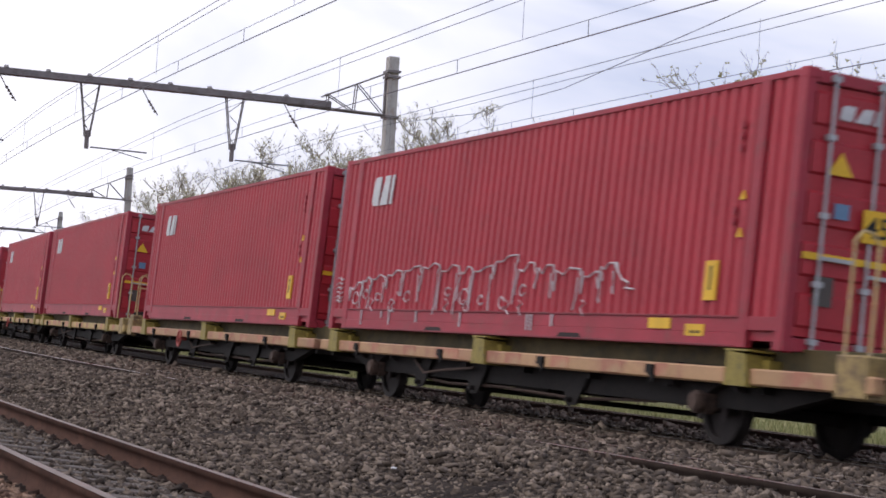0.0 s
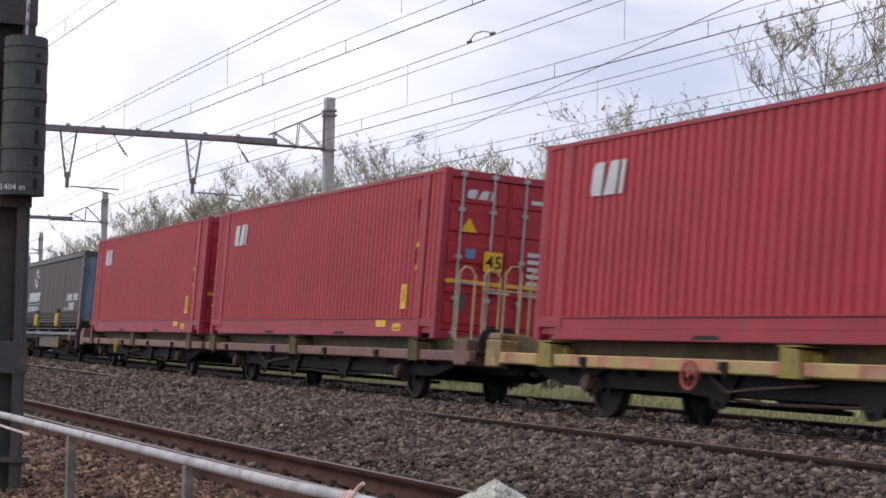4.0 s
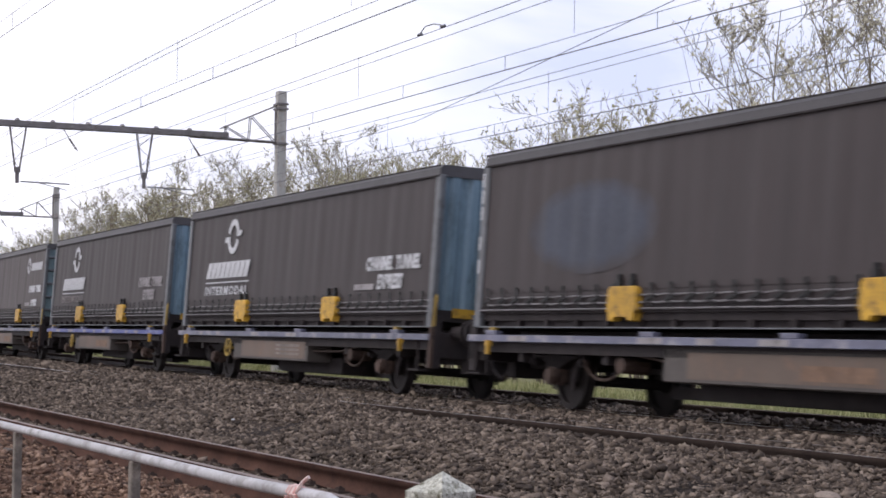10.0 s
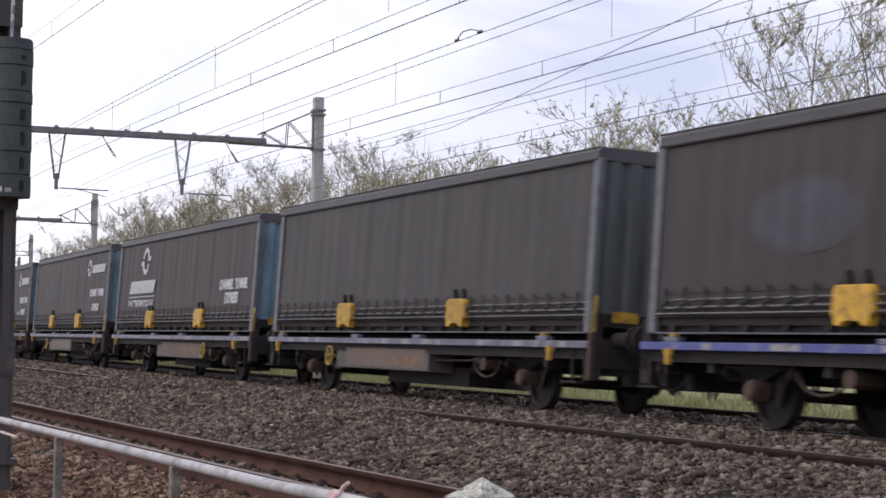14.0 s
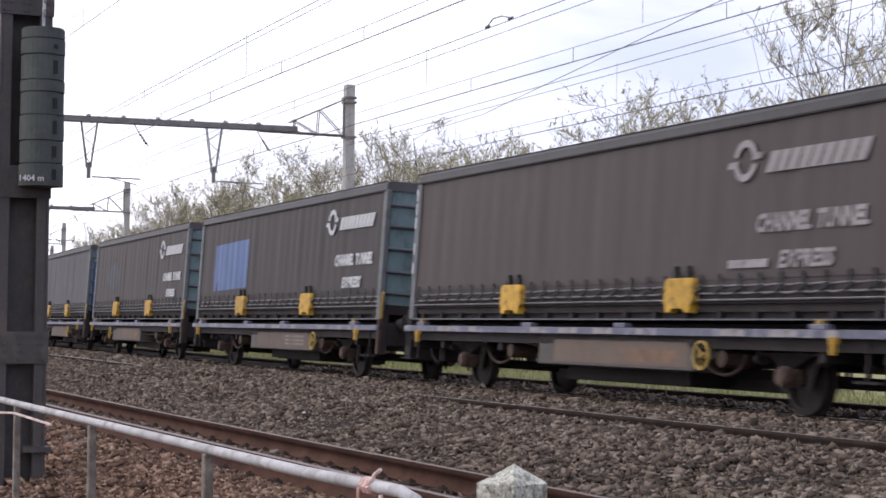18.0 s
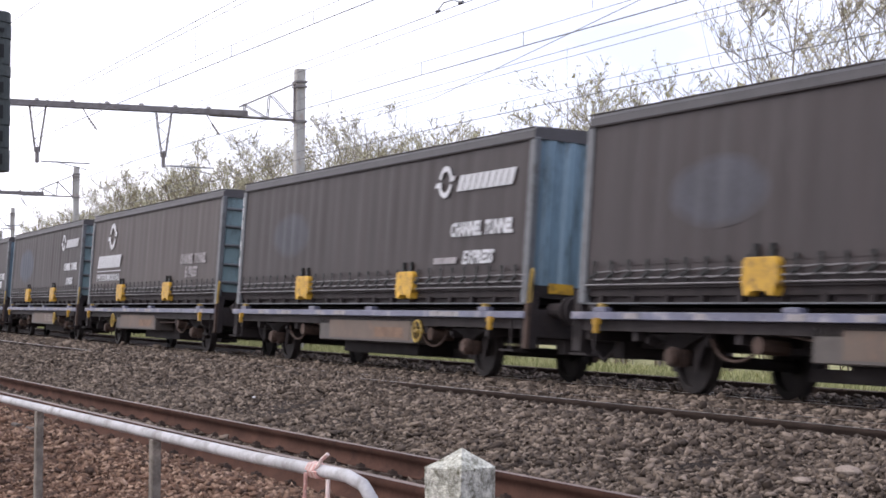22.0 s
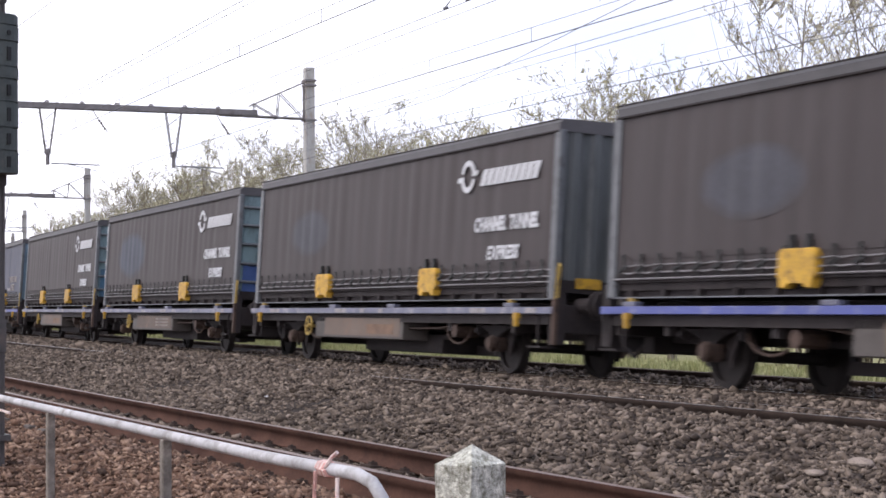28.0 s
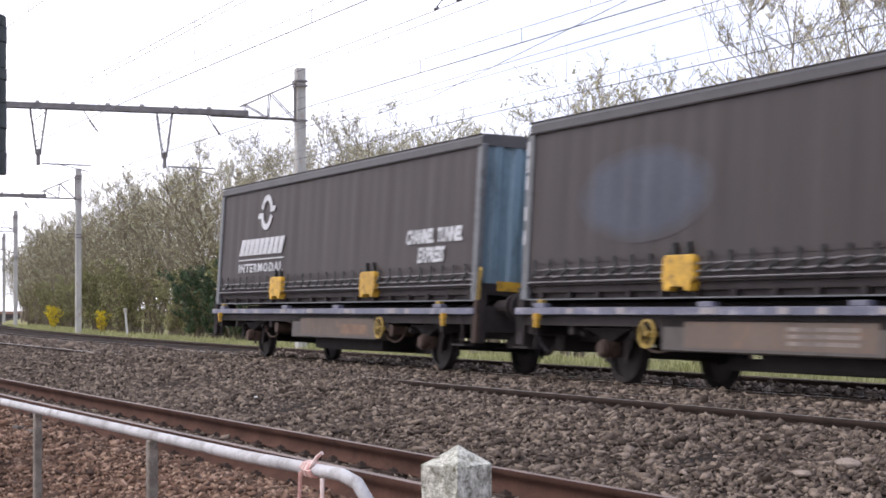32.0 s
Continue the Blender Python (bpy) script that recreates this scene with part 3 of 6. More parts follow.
# rails: an outline swept along each track
RAIL_OUT = [(-0.036, 0), (-0.036, -0.035), (-0.010, -0.05), (-0.010, -0.125), (-0.070, -0.145), (-0.070, -0.16), (0.070, -0.16), (0.070, -0.145),
            (0.010, -0.125), (0.010, -0.05), (0.036, -0.035), (0.036, 0)]
TRACKS = {"near": (8.48, 0.593, 0.0957), "middle": (3.60, 0.651, 0.0641), "train": (0.0, RAIL_Z, CANT), "far": (-3.60, 0.436, 0.0641)}


def rail_line(d, z, tilt, name):
    ss = np.array(S_LONG)
    rings = []
    for x, y in RAIL_OUT:
        rings.append(bend(ss, d + x, z + y + 0 * ss))
    v = np.stack(rings, 1).reshape(-1, 3)
    k = len(RAIL_OUT)
    i = (np.arange(len(ss) - 1)[:, None] * k + np.arange(k - 1)[None, :]).ravel()
    f = np.stack([i, i + 1, i + 1 + k, i + k], -1)
    ob = tagged(new(name, raw_mesh(v, f, M["rail_head" if d > 6 else "rail_dark"])), "rusty brown steel rail on the ballast", "rail", "rails of the line", "structure")
    top = np.stack([bend(ss, d + x, z + 0.002 + 0 * ss) for x in (-0.030, 0.030)], 1).reshape(-1, 3)
    i = np.arange(len(ss) - 1) * 2
    part("running_surface", raw_mesh(top, np.stack([i, i + 1, i + 3, i + 2], -1), M["rail_bright" if 0 < d < 6 else "rail_top"]), None, ob, "worn bright top of the rail")
    return ob


for key, (d0, z0, tilt) in TRACKS.items():
    for side in (-0.75, 0.75):
        rail_line(d0 + side, z0 + side * math.sin(tilt), tilt, "rail")


# ---- overhead line ----
def wire_run(name, d, z, r, s0, s1, label, sag=0.0, span=42.4, mid=-52.15, weave=0.0, parent=None):
    ss = np.arange(s0, s1, 3.03)
    u = ((ss - mid) / span) % 1.0
    zz = z - sag * 4 * u * (1 - u)
    dd = d + weave * np.cos((ss - mid) / span * math.pi)
    bm = bmesh.new()
    tube(bm, [Vector(p) for p in bend(ss, dd, zz)], r, 5)
    return part(name, bm, M["wire"], parent, label, smooth=True)


for d0, low, mid_z, top, feed, fine in ((7.9, 5.85, 6.08, 6.94, 6.82, 0.55), (3.6, 5.95, 6.15, 6.95, 6.90, 0.9), (0.0, 5.85, 6.08, 6.94, 6.82, 1.0), (-4.15, 5.85, 6.08, 6.94, 6.82, 1.0)):
    line = thing("overhead_line", "thin dark overhead contact wires with droppers", "overhead wire", "overhead lines of the tracks")
    a, b = -265, 40
    wire_run("contact_wire", d0, low, 0.0095 * fine, a, b, "", weave=0.18, parent=line)
    wire_run("auxiliary_wire", d0, mid_z, 0.0055 * fine, a, b, "", weave=0.18, parent=line)
    wire_run("messenger_wire", d0 + 0.02, top, 0.0075 * fine, a, b, "", 0.08, parent=line)
    wire_run("feeder_wire", d0 - 0.05, feed, 0.0065 * fine, a, b, "", 0.10, parent=line)
    for k in range(-26, 5):
        for j, (z0, z1, off) in enumerate(((mid_z + 0.02, top - 0.03, 0), (low, mid_z, 2.1), (low, mid_z, -2.4))):
            s = k * 8.48 + 3 + off
            w = d0 + 0.18 * math.cos((s + 52.15) / 42.4 * math.pi)
            bm = bmesh.new()
            bar(bm, on_curve(s, w if j else d0, z0), on_curve(s, w if j else d0, z1), (0.0045 if j == 0 else 0.0065) * fine, 4)
            part("dropper", bm, M["wire"], line)
cross = thing("slanting_cable", "dark cable slanting between the overhead wires", "cable")
bm = bmesh.new()
tube(bm, [on_curve(-52.0, -5.6, 7.30), on_curve(-46, -5.6, 6.98), on_curve(-39.6, -4.95, 6.83), on_curve(-30, -3.25, 6.80), on_curve(-21.3, -1.75, 6.85), on_curve(-8, 0.6, 7.0)], 0.008, 5)
part("cable", bm, M["wire"], cross)
for s, d in ((-27.5, 0.02),):
    joint = thing("wire_joint", "small dark clamp with a loop on the overhead wire", "clamp")
    bm = bmesh.new()
    tube(bm, [on_curve(s - 0.5, d, 6.90), on_curve(s - 0.25, d, 7.0), on_curve(s + 0.1, d, 6.99), on_curve(s + 0.5, d, 6.90)], 0.011, 6)
    bar(bm, on_curve(s - 0.56, d, 6.89), on_curve(s - 0.42, d, 6.89), 0.026, 6)
    bar(bm, on_curve(s + 0.40, d, 6.89), on_curve(s + 0.56, d, 6.89), 0.026, 6)
    part("clamp", bm, M["wire"], joint)


def portal(s, with_near=True):
    """Concrete mast with a steel portal beam across the tracks."""
    mast = tagged(new("portal_mast"), "weathered pale concrete mast carrying a steel portal beam", "mast", "masts of the overhead line")
    mast.matrix_world = stand(s, -5.6)
    bm = bmesh.new()
    box(bm, -0.19, 0.19, -0.15, 0.15, 0.05, 9.15)
    for v in bm.verts:
        if v.co.z > 5:
            v.co.x *= 0.80
    part("shaft", bm, M["concrete"], mast, bevel=0.02)
    for z in (5.4, 5.55, 7.45, 8.55, 8.70):
        bm = bmesh.new()
        box(bm, -0.22, 0.22, -0.19, 0.19, z, z + 0.06)
        part("clamp_band", bm, M["lattice"], mast)
    bm = bmesh.new()
    box(bm, -0.05, 0.05, -0.20, -0.15, 7.5, 8.7)
    part("bracket", bm, M["lattice"], mast)
    bm = bmesh.new()
    box(bm, -0.14, 0.14, -16.2, -1.72, 7.56, 7.74)
    part("portal_beam", bm, M["lattice"], mast, "brown-grey steel portal beam", bevel=0.01)
    for y in np.arange(-15.6, -2, 1.05):
        bm = bmesh.new()
        prism(bm, [(-0.16, 7.74), (0.16, 7.74), (0.0, 7.82)], y, y + 0.10)
        part("beam_lug", bm, M["lattice"], mast)
    truss = bmesh.new()
    for x in (-0.10, 0.10):
        bar(truss, (x, -0.2, 7.52), (x, -2.9, 7.56), 0.035, 4)
        bar(truss, (x, -0.2, 8.66), (x, -1.95, 7.86), 0.024, 4)
        bar(truss, (x, -1.0, 8.28), (x, -1.05, 7.56), 0.017, 4)
        bar(truss, (x, -0.95, 8.28), (x, -0.22, 7.56), 0.017, 4)
        bar(truss, (x, -1.85, 7.95), (x, -1.1, 7.56), 0.017, 4)
        bar(truss, (x, -1.80, 7.95), (x, -1.80, 7.56), 0.017, 4)
    part("bracket_truss", truss, M["lattice"], mast)
    for d in (-1.25, 2.57, 6.2):
        y = -5.6 - d
        bm = bmesh.new()
        for x in (-0.24, 0.24):
            for dy in (-0.08, 0.08):
                bar(bm, (dy, y + x, 7.56), (dy, y + x * 0.25, 6.25), 0.017, 4)
        for i, (za, zb) in enumerate(((7.5, 7.15), (7.15, 6.85), (6.85, 6.55), (6.55, 6.3))):
            k0, k1 = 0.24 - (7.56 - za) * 0.137, 0.24 - (7.56 - zb) * 0.137
            sg = 1 if i % 2 else -1
            bar(bm, (0, y - k0 * sg, za), (0, y + k1 * sg, zb), 0.011, 4)
        part("drop_bracket", bm, M["lattice"], mast, "open lattice drop bracket")
        bm = bmesh.new()
        bar(bm, (0, y, 6.35), (0, y, 5.88), 0.06, 8)
        bar(bm, (0, y, 6.35), (0, y, 6.20), 0.10, 8)
        part("drop_post", bm, M["lattice"], mast)
        bm = bmesh.new()
        bar(bm, (0, y + 0.1, 5.93), (0.1, y + 1.55, 5.90), 0.022, 5)
        bar(bm, (0, y + 0.6, 5.92), (0.1, y + 1.45, 5.72), 0.014, 5)
        part("steady_arm", bm, M["wire"], mast, "thin steady arm")
        y2 = y + 1.35
        bm = bmesh.new()
        bar(bm, (0, y2, 7.56), (0, y2 + 0.16, 7.30), 0.014, 4)
        for k in range(4):
            a = Vector((0, y2 + 0.18 + 0.055 * k, 7.27 - 0.08 * k))
            bar(bm, a, a + Vector((0, 0.03, -0.045)), 0.038, 8)
        bar(bm, (0, y2 + 0.16, 7.30), (0, y2 + 0.44, 6.92), 0.016, 4)
        part("insulator_string", bm, M["insulator"], mast, "brown insulator string")
    if with_near:
        bm = bmesh.new()
        box(bm, -0.16, 0.16, -16.5, -16.2, 0.2, 8.4)
        part("near_column", bm, M["column"], mast)
    return mast


for k in range(5):
    portal(-52.15 - 42.4 * k, k > 0)


# ---- riveted steel column with its tension weights ----
def riveted_column():
    col = tagged(new("steel_column"), "dark green riveted steel column with flange plates", "column")
    col.matrix_world = stand(-13.3, 10.70) @ Matrix.Diagonal((0.85, 0.92, 1, 1))
    for y in (-0.21, 0.19):
        bm = bmesh.new()
        box(bm, -0.20, 0.20, y, y + 0.02, 0.30, 8.6)
        part("flange_plate", bm, M["column"], col)
    for y in (-0.19, 0.11):
        for x in (-0.20, 0.12):
            bm = bmesh.new()
            box(bm, x, x + 0.08, y, y + 0.08, 0.30, 8.6)
            part("angle_bar", bm, M["column"], col, bevel=0.006)
    bm = bmesh.new()
    box(bm, -0.012, 0.012, -0.19, 0.19, 0.30, 8.6)
    part("web_plate", bm, M["column"], col)
    for z in (2.52, 1.28, 3.9, 5.2):
        bm = bmesh.new()
        box(bm, 0.20, 0.215, -0.22, 0.22, z, z + 0.24)
        part("batten_plate", bm, M["column"], col)
        for dz in (0.03, 0.09, 0.15, 0.21):
            for y in (-0.18, -0.13, -0.02, 0.02, 0.13, 0.18):
                bm = bmesh.new()
                bar(bm, (0.215, y, z + dz), (0.226, y, z + dz), 0.012, 6)
                part("rivet", bm, M["column"], col)
    bm = bmesh.new()
    box(bm, -0.36, 0.36, -0.34, 0.34, 0.16, 0.32)
    part("foot_plate", bm, M["old_concrete"], col, "stained concrete footing", bevel=0.02)
    bm = bmesh.new()
    box(bm, -0.25, 0.26, 0.02, 0.25, 0.62, 0.66)
    part("guide_bracket", bm, M["column"], col)
    return col


riveted_column()


def tension_weights():
    w = tagged(new("tension_weights"), "stack of slotted dark cast-iron tension weights with white writing", "weights")
    w.matrix_world = stand(-13.0, 10.60, 0)
    z = 2.60
    for i, h in enumerate((0.17, 0.17, 0.19, 0.17, 0.09, 0.19, 0.12, 0.08)):
        bm = bmesh.new()
        bar(bm, (0, 0, z), (0, 0, z + h - 0.010), 0.163 - 0.004 * (i % 2), 26)
        bar(bm, (0, 0, z + h - 0.012), (0, 0, z + h), 0.150, 20)
        part("weight", bm, M["weight"], w)
        if i not in (4, 7):
            bm = bmesh.new()
            box(bm, 0.10, 0.168, -0.016, 0.016, z + 0.04, z + h - 0.05)
            part("slot", bm, M["black"], w, at=Matrix.Rotation(radians(24), 4, "Z"))
        z += h
    bm = bmesh.new()
    bar(bm, (0, 0, z - 0.05), (0, 0, 9.0), 0.012, 6)
    part("rod", bm, M["steel"], w)
    bm = bmesh.new()
    for k in range(3):
        zz = z + 0.14 + 0.11 * k
        tube(bm, [(0.03 * math.cos(a), 0.004 * k, zz + 0.05 * math.sin(a)) for a in np.linspace(0, 6.0, 9)], 0.011, 5)
    part("shackle", bm, M["steel"], w)
    me = lettering("1404 m", 0.045, M["white"])
    part("marking", me, None, w, "hand-painted white marking", at=Matrix.Rotation(radians(62), 4, "Z") @ Matrix.Translation((-0.12, -0.166, 2.63)))
    return w


tension_weights()


# ---- barrier and marker stone ----
def barrier():
    b = tagged(new("tube_barrier"), "white-painted tube barrier with a bent end on grey posts", "barrier")
    bm = bmesh.new()
    pts = [on_curve(s, 10.87, 1.02) for s in np.arange(-40, -6.1, 1.2)] + [on_curve(-5.79, 10.84, 1.02)]
    pts += [on_curve(-5.58, 10.82, 1.018), on_curve(-5.49, 10.80, 0.995), on_curve(-5.43, 10.79, 0.945), on_curve(-5.40, 10.78, 0.87), on_curve(-5.39, 10.78, 0.3)]
    tube(bm, pts, 0.0235, 12)
    part("rail_tube", bm, M["barrier"], b, smooth=True)
    for k in range(13):
        s = -7.7 - 2.3 * k
        bm = bmesh.new()
        box(bm, -0.027, 0.027, -0.022, 0.022, 0.1, 1.0)
        part("post", bm, M["barrier_post"], b, bevel=0.006, at=stand(s, 10.87))
    t = thing("barrier_tape", "faded pink and white warning tape tied round the tube", "tape")

    def strand(pts, r, mat):
        bm = bmesh.new()
        tube(bm, [on_curve(*p) for p in pts], r, 6)
        part("tape_strand", bm, M[mat], t)
    for k in range(5):
        strand([(-5.84 + 0.016 * k + 0.003 * j, 10.845 + 0.027 * math.cos(j * 0.9), 1.02 + 0.027 * math.sin(j * 0.9)) for j in range(8)], 0.006, "tape" if k % 2 else "tape_red")
    strand([(-5.83, 10.875, 1.01), (-5.84, 10.88, 0.86), (-5.83, 10.875, 0.66), (-5.84, 10.88, 0.42)], 0.008, "tape_red")
    strand([(-5.77, 10.86, 1.03), (-5.74, 10.85, 1.065), (-5.71, 10.84, 1.085)], 0.007, "tape")
    strand([(-5.66, 10.86, 1.00), (-5.64, 10.87, 0.90), (-5.60, 10.87, 0.84), (-5.63, 10.88, 0.72)], 0.008, "tape")
    strand([(-5.52, 10.83, 0.93), (-5.58, 10.85, 0.90), (-5.62, 10.87, 0.82), (-5.56, 10.86, 0.70)], 0.007, "tape")
    for k in range(3):
        strand([(-5.44 + 0.022 * math.cos(j * 0.9), 10.79 + 0.026 * math.sin(j * 0.9), 0.93 - 0.014 * k - 0.002 * j) for j in range(8)], 0.006, "tape")
    t = thing("barrier_tape", "faded orange and white tape tied between column and barrier", "tape")
    bm = bmesh.new()
    tube(bm, [on_curve(-14.5, 10.9, 0.92), on_curve(-12.9, 10.9, 0.93), on_curve(-12.3, 10.89, 0.955), on_curve(-11.7, 10.86, 0.94), on_curve(-11.3, 10.84, 0.93)], 0.009, 5)
    part("tape_strand", bm, M["tape"], t)


barrier()


def marker_stone():
    st = tagged(new("marker_post"), "weathered concrete marker post with a pyramid top", "marker post")
    bm = bmesh.new()
    box(bm, -0.106, 0.106, -0.106, 0.106, -0.7, 0.0)
    ring = [v for v in bm.verts if v.co.z > -0.1]
    tip = bmesh.ops.create_vert(bm, co=(0.01, 0, 0.085))["vert"][0]
    top = [f for f in bm.faces if all(v in ring for v in f.verts)]
    bmesh.ops.delete(bm, geom=top, context="FACES_ONLY")
    ring.sort(key=lambda v: math.atan2(v.co.y, v.co.x))
    for i in range(4):
        bm.faces.new((ring[i], ring[(i + 1) % 4], tip))
    bmesh.ops.subdivide_edges(bm, edges=list(bm.edges), cuts=3, use_grid_fill=True)
    for v in bm.verts:
        v.co += Vector(noise.noise_vector(v.co * 9)) * 0.006
    part("stone", bm, M["old_concrete"], st, bevel=0.0)
    st.matrix_world = stand(-6.66, 9.84, 0.925, 20)


marker_stone()

# ---- the train ----
MOVERS = []          # things on the train, with their place along it
SPEED, GAIN = 16.681, 0.126


def run(q, t):
    """Where along the curve a thing at place q of the train stands at t seconds."""
    return q + SPEED * (t - 16) + 0.5 * GAIN * (t - 16) ** 2


def wheel_mesh():
    bm = bmesh.new()
    disc(bm, (0, 0), 0.42, -0.065, 0.065, 28, 0.34)
    disc(bm, (0, 0), 0.45, 0.040, 0.065, 28, 0.36)
    disc(bm, (0, 0), 0.345, -0.02, 0.02, 28, 0.09)
    disc(bm, (0, 0), 0.11, -0.09, 0.09, 14)
    return mesh_of(bm, M["tyre"])


def axle_box_mesh():
    bm = bmesh.new()
    box(bm, -0.13, 0.13, -0.09, 0.10, -0.12, 0.14)
    bmesh.ops.bevel(bm, geom=list(bm.edges), offset=0.04, segments=2, affect="EDGES")
    disc(bm, (0, 0), 0.125, -0.15, -0.08, 16)
    disc(bm, (0, 0), 0.095, -0.185, -0.15, 14)
    for a in (0.8, 2.4, 3.9, 5.5):
        disc(bm, (0.105 * math.cos(a), 0.105 * math.sin(a)), 0.016, -0.165, -0.15, 6)
    return mesh_of(bm, M["axle"])


def spring_mesh():
    bm = bmesh.new()
    for k in range(6):
        w = 0.62 - 0.085 * k
        prism(bm, [(-w, 0.22 - 0.02 * k + 0.055), (w, 0.22 - 0.02 * k + 0.055), (w * 0.5, 0.20 - 0.02 * k), (-w * 0.5, 0.20 - 0.02 * k)][::-1], -0.07, 0.05)
    for x in (-0.66, 0.66):
        box(bm, x - 0.04, x + 0.04, -0.05, 0.05, 0.14, 0.42)
        bar(bm, (x, -0.09, 0.20), (x, 0.09, 0.20), 0.045, 8)
    return mesh_of(bm, M["grime"])


def guard_mesh():
    bm = bmesh.new()
    prism(bm, [(-0.27, -0.20), (-0.20, -0.20), (-0.20, 0.26), (0.20, 0.26), (0.20, -0.20), (0.27, -0.20), (0.50, 0.40), (-0.50, 0.40)], -0.01, 0.01)
    return mesh_of(bm, M["grime"])


def buffer_mesh():
    bm = bmesh.new()
    m = Matrix.Rotation(radians(-90), 4, "Z")
    disc(bm, (0, 0), 0.11, -0.02, 0.34, 14)
    disc(bm, (0, 0), 0.08, 0.34, 0.55, 12)
    disc(bm, (0, 0), 0.21, 0.55, 0.60, 18)
    bmesh.ops.transform(bm, matrix=m, verts=bm.verts)
    return mesh_of(bm, M["grime"])


def hand_wheel_mesh(mat):
    bm = bmesh.new()
    disc(bm, (0, 0), 0.19, -0.025, 0.005, 20, 0.158)
    for a in (0.3, 0.3 + 2.09, 0.3 + 4.19):
        bar(bm, (0, 0, 0), (0.165 * math.cos(a), 0, 0.165 * math.sin(a)), 0.014, 5)
    disc(bm, (0, 0), 0.035, -0.04, 0.16, 10)
    return mesh_of(bm, mat)


def running_gear(w, axles, half_gauge=0.75):
    """Wheelsets, axle boxes and springs under a wagon."""
    for x in axles:
        bm = bmesh.new()
        bar(bm, (0, -0.98, 0), (0, 0.98, 0), 0.08, 10)
        ws = part("wheelset", kept("axle", lambda b=bm: mesh_of(b, M["grime"])), None, w, at=Matrix.Translation((x, 0, 0.42)))
        part("wheel", kept("wheel", wheel_mesh), None, ws, at=Matrix.Translation((0, -half_gauge, 0)))
        part("wheel", kept("wheel", wheel_mesh), None, ws, at=Matrix.Translation((0, half_gauge, 0)) @ Matrix.Rotation(math.pi, 4, "Z"))
        for side in (-1, 1):
            turn = Matrix.Rotation(0 if side < 0 else math.pi, 4, "Z")
            at = Matrix.Translation((x, side * 1.02, 0.44)) @ turn
            part("axle_box", kept("axle_box", axle_box_mesh), None, w, "rust-stained axle box", at=at)
            part("leaf_spring", kept("spring", spring_mesh), None, w, at=at)
            part("axle_guard", kept("guard", guard_mesh), None, w, at=Matrix.Translation((x, side * 0.94, 0.46)))


